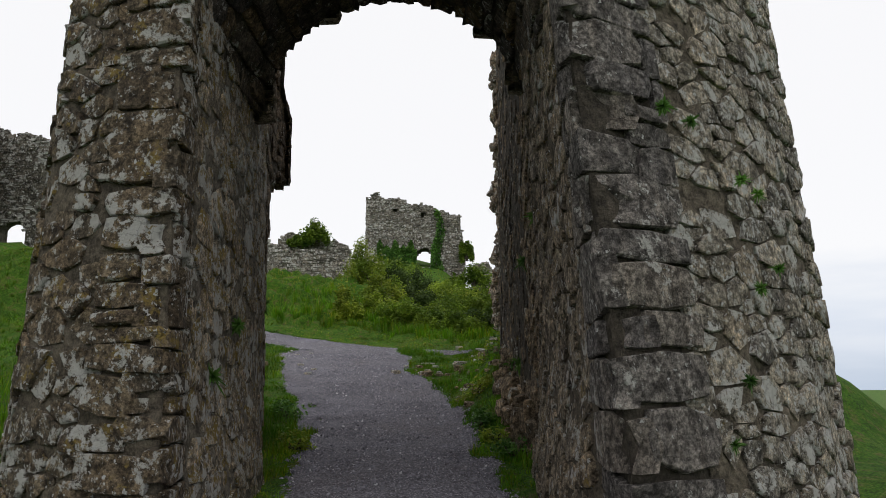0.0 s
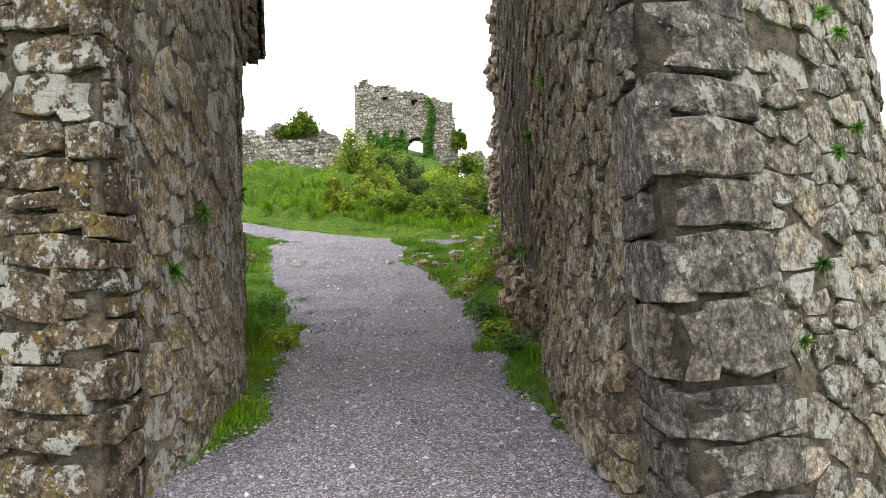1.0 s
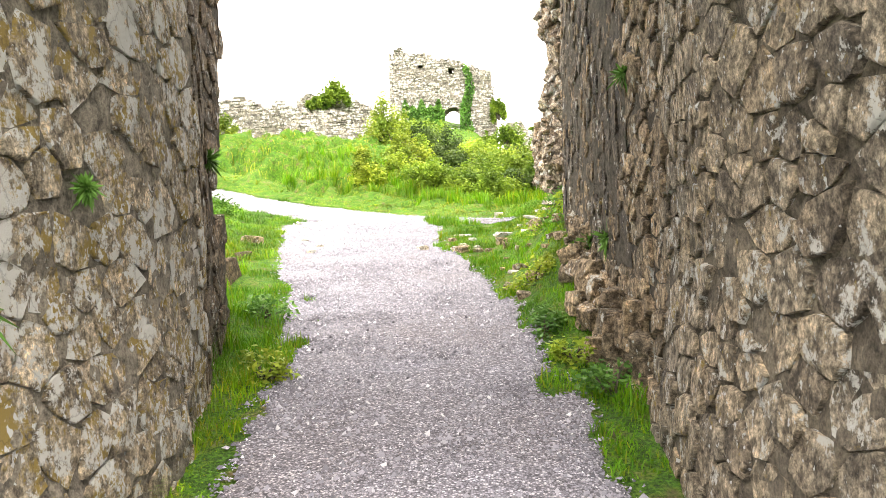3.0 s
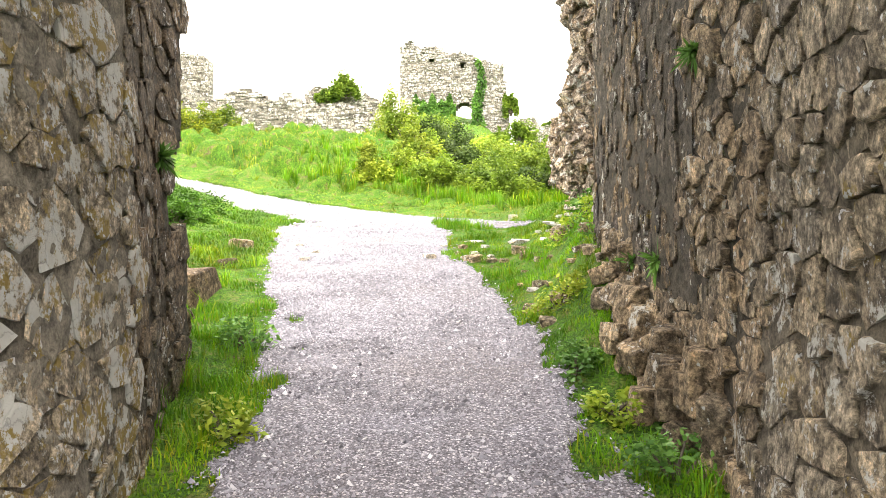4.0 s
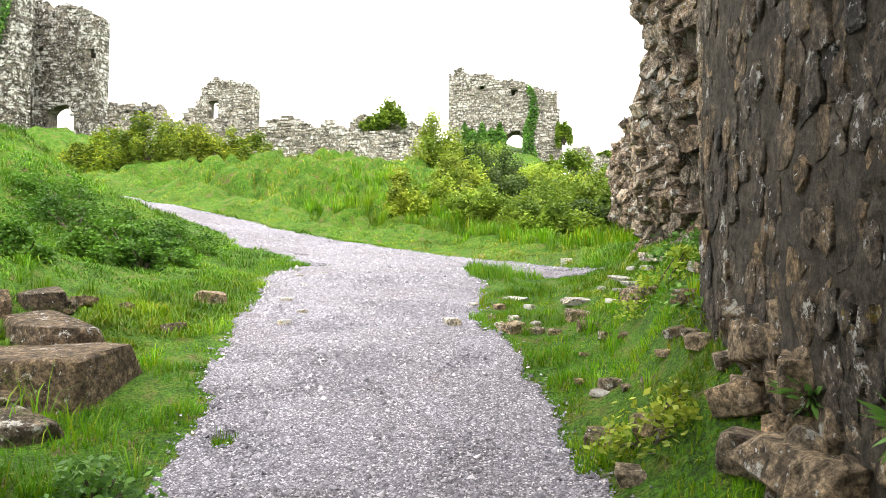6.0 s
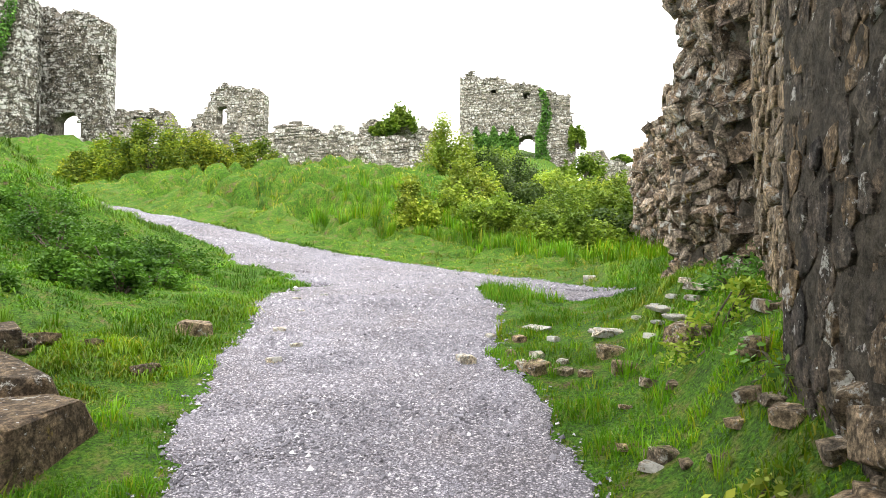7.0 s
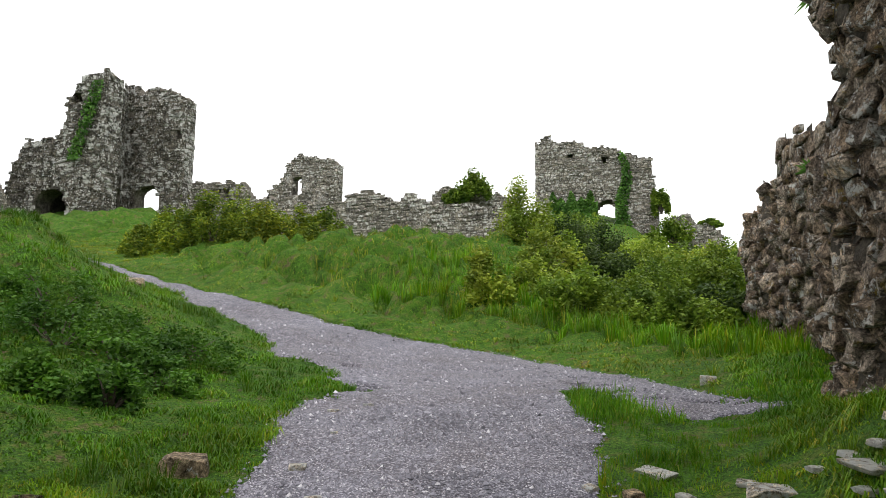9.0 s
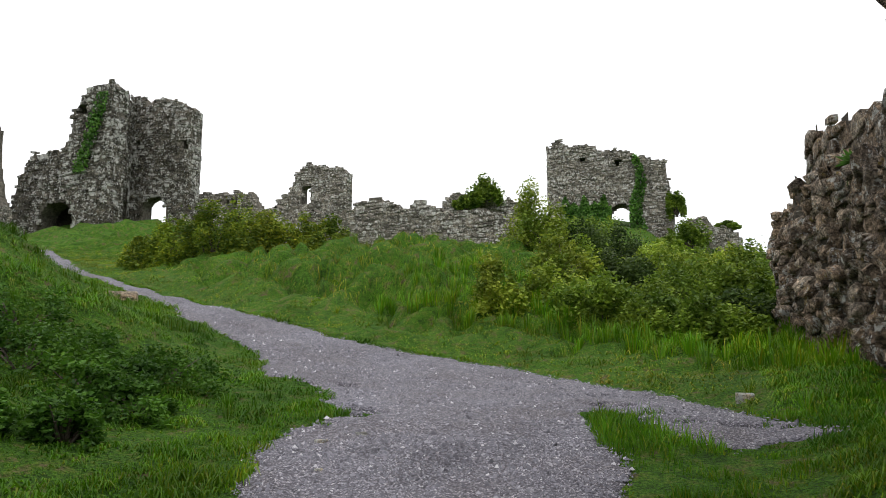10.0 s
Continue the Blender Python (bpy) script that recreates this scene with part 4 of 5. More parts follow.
ruin_wall("turret_wall", "square ruined turret wall with a window slit and sloping broken edge", (-30.4, 58.0), (-23.9, 58.0), 0.9, 9.5,
          [(0, 13.8), (1.7, 15.4), (2.5, 17.0), (3.4, 17.2), (6.2, 16.6), (6.9, 16.2)], [(2.6, 3.5, 14.1, 15.6, True)], 171, near=lambda c: True)
ruin_wall("rampart_stub", "short overgrown stump of rampart", (-15.0, 54.0), (-9.4, 54.0), 1.3, 9.0, [(0, 12.6), (0.3, 13.0), (1.4, 13.2), (2.6, 12.9), (5.4, 12.3), (5.6, 11.8)], (), 181)
keep_wall = ruin_wall("keep_wall", "tall ruined keep wall with square beam holes and ivy", (-9.3, 62.0), (-0.4, 62.0), 1.8, 9.5,
                      [(0, 18.0), (0.8, 18.4), (1.8, 17.9), (2.9, 18.1), (4.6, 17.3), (5.1, 17.6), (6.6, 16.9), (8.4, 16.3), (8.6, 15.0), (8.9, 13.0)],
                      [(4.5, 5.9, 11.6, 13.4, True), (2.4, 2.85, 16.7, 17.15, False), (4.95, 5.4, 16.2, 16.6, False), (6.0, 6.4, 16.45, 16.85, False)], 191, near=lambda c: True)
ruin_wall("rampart_stub", "broken stone stump with a turf cap", (0.3, 60.0), (3.8, 60.0), 1.2, 8.0, [(0, 11.4), (1, 11.9), (1.5, 11.5), (1.7, 11.1), (2.8, 11.0), (3.5, 10.2)], (), 201)


# ---- loose rocks ----
def rock_mesh(seed, mat=ROCK_STONE, flat=0.0):
    """An angular broken block: the hull of uneven corner points, so that it has flat broken faces and sharp arrises."""
    rng = np.random.RandomState(seed)
    bm = bmesh.new()
    for k in range(8):
        corner = np.array([(k & 1) - 0.5, (k >> 1 & 1) - 0.5, (k >> 2 & 1) - 0.5])
        cut = rng.uniform(0.04, 0.42) * (1 - 0.7 * flat)
        for a in range(3):
            p = corner.copy()
            p[a] *= 1 - 2 * cut * rng.uniform(0.5, 1.0)
            bm.verts.new(p * (1 + rng.uniform(-0.1, 0.08) * (1 - flat)) + rng.normal(0, 0.05 * (1 - flat * 0.6), 3))
    bmesh.ops.convex_hull(bm, input=list(bm.verts))
    bmesh.ops.delete(bm, geom=[v for v in bm.verts if not v.link_faces], context="VERTS")
    bmesh.ops.bevel(bm, geom=list(bm.edges), offset=0.018, segments=1, affect="EDGES", profile=0.5)
    me = bpy.data.meshes.new("rock")
    bm.to_mesh(me)
    bm.free()
    me.materials.append(mat)
    return me


ROCKS = [rock_mesh(300 + i) for i in range(9)]
MOSSY = [rock_mesh(315 + i, mat=WEST_ROCK) for i in range(9)]
PALES = [rock_mesh(330 + i, mat=PALE_STONE) for i in range(4)]


def rock(x, y, z, size, rz=0.0, tilt=0.0, pick=0, label="rough grey limestone rock lying on the grass", group="fallen rocks", pale=False, name="rock"):
    ob = new(name, (PALES if pale else MOSSY if "mossy" in label else ROCKS)[pick % (4 if pale else 9)])
    ob.matrix_world = pose(x, y, z, tilt, tilt * 0.5, rz)
    ob.scale = size
    return tagged(ob, label, "rock", group)


rr = np.random.RandomState(77)
# fallen stones at the foot of the east wall
for i in range(96):
    y = rr.uniform(7.5, 10.4)
    lvl = rr.randint(0, 4)
    out = (0.36 - 0.08 * lvl) * rr.uniform(0.25, 1.0) * float(sstep(7.3, 8.4, y)) * (1 - 0.6 * float(sstep(9.9, 10.9, y)))
    x = 1.0 - out
    sz = rr.uniform(0.1, 0.27)
    rock(x, y, hz(x, y) - 0.02 + 0.14 * lvl * (1 - 0.4 * float(sstep(9.8, 10.8, y))) + 0.05, (sz, sz * rr.uniform(0.8, 1.4), sz * rr.uniform(0.55, 0.95)), rr.uniform(0, 360), rr.normal(0, 12), i,
         "brown-grey fallen stone in the rubble at the wall's foot", "rubble stones")
rock(0.84, 9.25, 1.7, (0.42, 0.5, 0.17), 12, 3, 2, "flat slab of stone jutting from the rubble", "rubble stones")
rock(0.86, 9.05, 1.56, (0.36, 0.3, 0.2), 30, -5, 4, "angular stone under the jutting slab", "rubble stones")
# stones on the east verge
for i in range(26):
    x, y = rr.uniform(-0.1, 0.9), rr.uniform(9.8, 12.6)
    if float(path_depth(x, y)) > -0.12:
        continue
    sz = rr.uniform(0.05, 0.17)
    rock(x, y, hz(x, y) + sz * 0.03, (sz, sz * rr.uniform(0.8, 1.6), sz * rr.uniform(0.4, 0.7)), rr.uniform(0, 360), rr.normal(0, 10), i, pale=rr.random() < 0.06)
for x, y, sx, sy, sz in ((0.08, 14.14, 0.3, 0.16, 0.12), (-0.06, 14.4, 0.16, 0.1, 0.06), (-0.67, 14.58, 0.26, 0.14, 0.08), (0.53, 13.78, 0.36, 0.2, 0.08), (0.57, 13.24, 0.34, 0.12, 0.08), (0.45, 13.6, 0.16, 0.1, 0.06), (0.8, 13.5, 0.3, 0.24, 0.1),
                         (0.61, 13.95, 0.2, 0.1, 0.07), (0.7, 13.42, 0.22, 0.12, 0.08), (0.32, 14.23, 0.14, 0.08, 0.06), (0.36, 13.45, 0.12, 0.1, 0.07), (0.48, 14.1, 0.12, 0.1, 0.06), (0.75, 14.1, 0.18, 0.12, 0.08)):
    rock(x, y, hz(x, y) - 0.004, (sx * 1.1, sy * 1.1, sz * 0.6), x * 70, 4, int(y * 7), "flat pale bedrock slab showing through the turf", "bedrock slabs", pale=True)
for x, y, s in ((-0.6, 13.55, 0.1), (-0.72, 13.34, 0.08), (-0.48, 14.12, 0.08), (-0.38, 13.42, 0.07), (-0.08, 18.12, 0.14)):
    rock(x, y, hz(x, y) + s * 0.1, (s * 1.2, s, s * 0.8), x * 90, 6, int(abs(y) * 9), "small pale stone lying in the short grass", "verge stones", pale=True)
for x, y, s in ((-0.6, 13.17, 0.17), (-0.8, 14.09, 0.1), (-0.84, 13.65, 0.07), (-0.37, 13.14, 0.1), (0.09, 13.03, 0.15), (0.52, 12.72, 0.22), (-0.2, 13.1, 0.09)):
    rock(x, y, hz(x, y) + s * 0.05, (s * 1.2, s, s * 0.8), x * 80, 8, int(abs(y) * 9), "grey-brown stone half sunk in the worn verge", "verge stones")
for x, y, s in ((-1.19, 13.34, 0.17), (-3.64, 15.6, 0.1), (-3.19, 14.07, 0.12), (-2.81, 13.57, 0.11), (-2.82, 13.1, 0.13), (-1.08, 14.16, 0.1), (-3.3, 14.9, 0.07), (-3.4, 15.9, 0.09)):
    rock(x, y, hz(x, y) + s * 0.14, (s, s * 0.7, s * 0.5), x * 50, 4, int(abs(x) * 10), "small pale stone lying on the gravel", "path stones", pale=True)
rock(0.02, 13.5, hz(0.02, 13.5), (0.2, 0.16, 0.16), 20, 6, 3)
rock(0.6, 23.8, hz(0.6, 23.8) + 0.15, (0.45, 0.4, 0.6), 20, 6, 1, pale=True)
rock(-3.97, 13.8, hz(-3.97, 13.8) + 0.03, (0.32, 0.22, 0.17), 30, 4, 5)
for x, y, a in ((-11.3, 21.7, 0.5), (-11.0, 21.4, 0.4), (-11.7, 21.9, 0.36)):
    rock(x, y, hz(x, y) + 0.08, (a, a * 0.7, a * 0.5), 60 * x, 8, int(-x * 3))
# the slab that reads as a bench, with stones stacked behind it
slab = new("stone_slab", rock_mesh(351, mat=WEST_ROCK, flat=0.3))
slab.matrix_world = pose(-4.0, 11.0, 1.53, 2, -2, 8)
slab.scale = (1.55, 0.9, 0.52)
tagged(slab, "thick flat limestone slab beside the path like a bench", "rock")
for x, y, z, a, b, c in ((-4.2, 11.62, 1.92, 0.95, 0.5, 0.36), (-5.0, 11.7, 1.98, 0.7, 0.5, 0.32), (-4.75, 12.2, 2.1, 0.5, 0.35, 0.22), (-3.1, 9.4, 1.35, 0.4, 0.36, 0.3),
                         (-2.75, 9.15, 1.3, 0.36, 0.32, 0.36), (-3.3, 10.2, 1.4, 0.5, 0.36, 0.2), (-3.75, 10.45, 1.42, 0.45, 0.4, 0.2)):
    rock(x, y, hz(x, y) + c * 0.12, (a * 0.85, b * 0.85, c * 0.9), 12 + x * 9, 8, int(abs(x * 10)), "mossy fallen stone on the grass bank", "bank stones")
for i in range(24):
    x, y = rr.uniform(-6.2, -3.6), rr.uniform(10.4, 12.8)
    if float(path_depth(x, y)) > -0.3:
        continue
    sz = rr.uniform(0.07, 0.24)
    rock(x, y, hz(x, y) + sz * 0.12, (sz * 1.3, sz, sz * 0.5), rr.uniform(-40, 40), rr.normal(0, 10), i, "mossy fallen stone on the grass bank", "bank stones")

# ---- gravel chips ----
def chips(name, n, seed, x0, x1, y0, y1, size, inside, label):
    rng = np.random.RandomState(seed)
    x, y = rng.uniform(x0, x1, n), rng.uniform(y0, y1, n)
    ok = inside(x, y)
    x, y = x[ok], y[ok]
    m = len(x)
    s = rng.uniform(*size, m) * (1 + 1.2 * (rng.random(m) < 0.06))
    tip = np.array([(1, 0, 0), (0, 1, 0), (-1, 0, 0), (0, -1, 0), (0, 0, 0.9)], float)
    v = tip[None] * s[:, None, None] * rng.uniform(0.5, 1.35, (m, 5, 1))
    v[:, 4, :2] += rng.normal(0, 0.4, (m, 2)) * s[:, None]
    a = rng.uniform(0, 6.28, m)
    ca, sa = np.cos(a)[:, None], np.sin(a)[:, None]
    v = np.stack([v[..., 0] * ca - v[..., 1] * sa, v[..., 0] * sa + v[..., 1] * ca, v[..., 2]], -1)
    v += np.stack([x, y, height(x, y) + 0.012], -1)[:, None]
    f = np.array([(0, 1, 4), (1, 2, 4), (2, 3, 4), (3, 0, 4)])
    ob = link_array(name, v.reshape(-1, 3), (f[None] + (np.arange(m) * 5)[:, None, None]).reshape(-1, 3), PEBBLE, kind="stuff")
    return tagged(ob, label, "gravel")


chips("gravel_chips", 200000, 61, -4.6, 1.2, 3.5, 16.0, (0.005, 0.012), lambda x, y: (ragged_depth(x, y) > 0.03 - 0.12 * np.maximum(0, waves(x * 9, y * 9, 0.3))), "loose grey gravel chips scattered over the path")
chips("far_gravel_chips", 60000, 62, -12.0, 1.0, 15.0, 23.5, (0.008, 0.015), lambda x, y: (ragged_depth(x, y) > -0.02), "loose grey gravel on the climbing path")


# ---- plants ----
def leaf_quads(c, size, rng, flat=0.5, slim=0.55):
    n = len(c)
    a = rng.normal(0, 1, (n, 3))
    a[:, 2] *= 1 - flat
    a /= np.linalg.norm(a, axis=1)[:, None]
    b = np.cross(a, rng.normal(0, 1, (n, 3)) + np.array([0, 0, flat * 2]))
    b /= np.linalg.norm(b, axis=1)[:, None] + 1e-9
    s = rng.uniform(0.6, 1.3, (n, 1)) * size
    a, b = a * s * 0.5, b * s * 0.5 * slim
    v = np.stack([c - a, c + b, c + a, c - b], 1).reshape(-1, 3)
    return v, np.arange(4 * n).reshape(n, 4)


def tube(verts, faces, pts, radii, sides=5):
    """A tapered stem; all stems of a plant grow from the same first ring."""
    i0 = len(verts) - sides if verts else 0
    root = not verts
    for k, (p, r) in enumerate(zip(pts, radii)):
        if k == 0 and not root:
            continue
        for j in range(sides):
            g = 2 * math.pi * j / sides
            verts.append((p[0] + r * math.cos(g), p[1] + r * math.sin(g), p[2]))
    for k in range(len(pts) - 1):
        lo = 0 if k == 0 else i0 + k * sides
        hi = i0 + (k + 1) * sides
        for j in range(sides):
            faces.append((lo + j, lo + (j + 1) % sides, hi + (j + 1) % sides, hi + j))


def shrub(x, y, rx, ry, h, mat, n, leaf, seed, label, name="shrub", group="hillside shrubs", clumps=34, low=0.12, z=None, slim=0.55, spiky=0.0, extra=None):
    rng = np.random.RandomState(seed)
    z = hz(x, y) if z is None else z
    ob = empty(name, (x, y, z), label, name.replace("_", " ").split()[-1], group)
    cc = rng.normal(0, 1, (clumps, 3))
    cc /= np.linalg.norm(cc, axis=1)[:, None]
    cc *= rng.uniform(0.45, 1.0, (clumps, 1)) ** 0.6
    cc[:, 2] = np.abs(cc[:, 2]) * (1 - low) + low * rng.random(clumps)
    cc *= np.array([rx, ry, h * 0.92])
    dz = height(x + cc[:, 0], y + cc[:, 1]) - z if name != "ledge_bush" else 0
    cc[:, 2] += dz
    v, f = [], []
    for k in range(min(14, clumps)):
        e = cc[k]
        m = e * 0.5 + rng.normal(0, 0.08 * h, 3)
        tube(v, f, [(0, 0, -0.1), m, e], [0.045 * h / 2 + 0.012, 0.02 * h / 2 + 0.008, 0.006])
    link_mesh("stem", v, f, BARK, ob)
    w = rng.dirichlet(np.full(clumps, 3.0))
    who = rng.choice(clumps, n, p=w)
    spread = np.array([rx, ry, h]) * (0.9 / clumps ** 0.5) * rng.uniform(0.6, 1.3, (clumps, 1))
    off = rng.normal(0, 1, (n, 3))
    off /= np.maximum(1, np.linalg.norm(off, axis=1)[:, None] / 1.9)
    c = cc[who] + off * spread[who]
    if spiky:
        # upright shoots set with leaves
        shoots = 22
        at = cc[np.argsort(-cc[:, 2])[:max(6, clumps // 2)]][rng.randint(0, max(6, clumps // 2), shoots)]
        tall = rng.uniform(0.12, 0.34, shoots) * h
        up = np.where(rng.random(n) < spiky * 2.5)[0]
        ws, k = rng.randint(0, shoots, len(up)), rng.random(len(up))
        c[up] = at[ws] + rng.normal(0, 1, (len(up), 3)) * (0.13 * (1 - 0.6 * k))[:, None]
        c[up, 2] += k * tall[ws]
    lv, lf = leaf_quads(c, leaf, rng, slim=slim)
    link_array("crown", lv, lf, mat, ob)
    if extra:
        m2, k, size = extra
        pick = rng.choice(n, k)
        bv, bf = leaf_quads(c[pick] + off[pick] * spread[who[pick]] * 0.3 + np.array([0, -0.05, 0.05]), size, rng)
        link_array("blossom", bv, bf, m2, ob)
    return ob


# gorse by the climbing path, as overlapping bushes
for i, (x, y, rx, ry, h) in enumerate(((-15.9, 27.7, 0.9, 0.8, 1.05), (-15.0, 28.0, 1.1, 1.0, 1.6), (-14.0, 28.3, 1.3, 1.1, 2.0), (-13.0, 28.7, 1.3, 1.1, 1.9), (-12.0, 29.1, 1.2, 1.0, 1.5), (-11.1, 29.6, 0.9, 0.8, 0.95))):
    shrub(x, y, rx, ry, h, GORSE, 10500, 0.12, 400 + i, "dense dark green gorse bush with yellow flowers", "gorse_bush", "gorse bushes", clumps=46, slim=0.4)
# shrubs on the slope below the keep
SHRUBS = [
    (-4.5, 30.0, 1.1, 0.9, 2.1, "T", 8000), (-3.9, 29.2, 0.9, 0.8, 1.3, "F", 5000), (-2.9, 29.8, 0.9, 0.8, 1.3, "D", 6000), (-2.2, 31.5, 1.2, 1.0, 1.6, "D", 6000), (-3.2, 33.0, 1.4, 1.1, 1.7, "L", 6000),
    (-0.9, 28.4, 1.2, 1.0, 1.35, "F", 8000), (0.3, 28.0, 1.1, 1.0, 1.3, "F", 7000), (1.3, 27.6, 1.1, 1.0, 1.4, "L", 6000), (-1.6, 27.3, 0.9, 0.8, 1.0, "D", 6000), (0.6, 25.2, 0.8, 0.8, 1.1, "L", 6000),
    (-0.4, 26.0, 1.0, 0.8, 0.9, "L", 6000), (-3.1, 26.0, 0.8, 0.7, 0.9, "F", 4500), (-3.9, 23.2, 0.5, 0.5, 1.0, "F", 3500), (-3.0, 24.4, 0.7, 0.6, 1.0, "F", 4500), (-2.0, 23.5, 0.9, 0.7, 0.95, "L", 7000),
    (-1.3, 24.9, 0.8, 0.7, 0.9, "L", 6000), (-0.9, 22.9, 0.8, 0.6, 0.8, "L", 6000), (0.0, 22.6, 0.8, 0.6, 0.8, "L", 6000), (0.5, 23.6, 0.6, 0.6, 0.8, "D", 5000), (-2.4, 27.8, 0.8, 0.7, 0.9, "L", 5000),
    (-5.2, 31.6, 0.7, 0.7, 1.0, "F", 4000), (3.4, 36.5, 2.2, 1.8, 1.6, "L", 7000), (-0.5, 38.5, 2.6, 2.0, 1.8, "L", 8000), (2.6, 41.5, 2.6, 2.0, 1.7, "F", 7000), (1.6, 33.0, 1.6, 1.3, 1.5, "L", 7000),
    (-0.8, 33.6, 1.6, 1.3, 1.5, "F", 7000), (-3.5, 41.5, 2.4, 1.8, 2.2, "D", 8000), (-5.5, 45.0, 2.2, 1.6, 2.6, "D", 7000), (-1.5, 47.0, 2.6, 2.0, 2.0, "L", 6000), (1.8, 50.0, 3.0, 2.2, 1.8, "D", 6000),
    (-6.2, 52.5, 2.4, 2.0, 2.2, "L", 6000)]
KIND = {"T": (LEAF_FRESH, "tall spindly hawthorn with fresh leaves and white blossom"), "F": (LEAF_FRESH, "bright fresh-green bramble shrub on the slope"),
        "L": (LEAF, "leafy mid-green shrub on the slope"), "D": (LEAF_DARK, "dark green shaded bush on the slope")}
for i, (x, y, rx, ry, h, k, n) in enumerate(SHRUBS):
    shrub(x, y, rx, ry, h, KIND[k][0], n, 0.095 if y < 35 else 0.2, 430 + i, KIND[k][1], spiky=0.05 if k in "FT" else 0.03, extra=(BLOSSOM, 420, 0.1) if k == "T" else None)
for i, (x, y, z, r, h) in enumerate(((-11.9, 53.4, 12.2, 1.1, 1.7), (-13.2, 53.6, 12.0, 0.9, 0.9), (-0.2, 61.5, 12.2, 0.6, 1.9), (0.3, 58.9, 9.6, 1.6, 1.8), (2.9, 60.4, 10.9, 0.8, 0.5))):
    shrub(x, y, r, r * 0.8, h, LEAF, 3500, 0.22, 470 + i, "small leafy bush rooted in the ruined wall", "ledge_bush", "bushes on the ruins", clumps=30, z=z, low=0.35)


def ivy(x0, x1, y, z0, z1, n, seed, parent_label, leaf=0.16, shape=lambda u, w: True):
    rng = np.random.RandomState(seed)
    u, w = rng.random(n), rng.random(n) ** 1.2
    ok = np.array([shape(a, b) for a, b in zip(u, w)])
    u, w = u[ok], w[ok]
    c = np.stack([x0 + u * (x1 - x0), y - rng.uniform(0.06, 0.3, len(u)), z0 + w * (z1 - z0)], -1)
    base = np.array([(x0 + x1) / 2, y, z0])
    v, f = leaf_quads(c - base, leaf, rng, flat=0.0, slim=0.8)
    ob = link_array("ivy", v, f, IVY)
    ob.location = base
    return tagged(ob, parent_label, "ivy", "ivy on the ruins", "")


ivy(-8.2, -4.7, 62.0, 11.6, 14.4, 5500, 501, "thick dark green ivy on the keep wall", 0.22, lambda u, w: w < 0.72 + 0.1 * math.sin(17 * u) + 0.1 * math.sin(31 * u))
ivy(-3.4, -2.2, 62.0, 11.4, 16.9, 1700, 502, "strand of ivy climbing the keep wall", 0.2, lambda u, w: abs(u - 0.5 + 0.2 * math.sin(7 * w)) < 0.2 + 0.3 * (1 - w))
ivy(-31.6, -29.6, 40.0, 12.6, 17.0, 2200, 503, "ivy hanging on the gatehouse corner", 0.16, lambda u, w: abs(u - 0.15 - 0.75 * w) < 0.22)


def wall_plant(x, y, z, r, seed, n=170, drop=0.5, label="small green fern growing from a wall joint", mat=IVY):
    rng = np.random.RandomState(seed)
    r = r * 0.8
    c = rng.normal(0, 0.55, (n, 3)) * r
    c[:, 2] -= np.abs(c[:, 2]) * drop * rng.random(n)
    w = np.cross(c, rng.normal(0, 1, (n, 3)))
    w *= 0.11 * r / (np.linalg.norm(w, axis=1)[:, None] + 1e-9)
    v = np.concatenate([[[0, 0, 0]], np.stack([c * 0.6 + w, c, c * 0.6 - w], 1).reshape(-1, 3)])
    k = np.arange(n) * 3
    f = np.stack([0 * k, k + 1, k + 2, k + 3], -1)
    ob = link_array("wall_plant", v, f, mat)
    ob.location = (x, y, z)
    return tagged(ob, label, "plant", "wall plants")


for i, (x, y, z, r) in enumerate(((-1.62, 4.9, 1.78, 0.09), (-2.3, 8.25, 2.65, 0.13), (-1.68, 5.6, 2.2, 0.08), (1.36, 3.68, 3.3, 0.06), (1.55, 3.8, 3.25, 0.05), (1.9, 4.02, 2.95, 0.05), (2.05, 4.15, 2.9, 0.05),
                                  (2.0, 4.1, 2.3, 0.05), (2.2, 4.3, 2.45, 0.05), (1.85, 3.98, 1.75, 0.05), (1.7, 3.88, 1.4, 0.05), (0.85, 6.4, 3.3, 0.08), (0.85, 7.8, 3.1, 0.1), (0.8, 9.35, 1.95, 0.16), (0.85, 8.7, 1.98, 0.12),
                                  (0.8, 10.2, 2.1, 0.1), (1.2, 13.3, 4.6, 0.12), (1.2, 16.0, 6.3, 0.2), (1.2, 16.6, 4.4, 0.16), (1.3, 19.0, 5.2, 0.2), (1.1, 13.6, 5.7, 0.2), (1.1, 17.0, 6.7, 0.25), (-2.6, 4.2, 0.9, 0.16))):
    wall_plant(x, y, z, r, 520 + i)


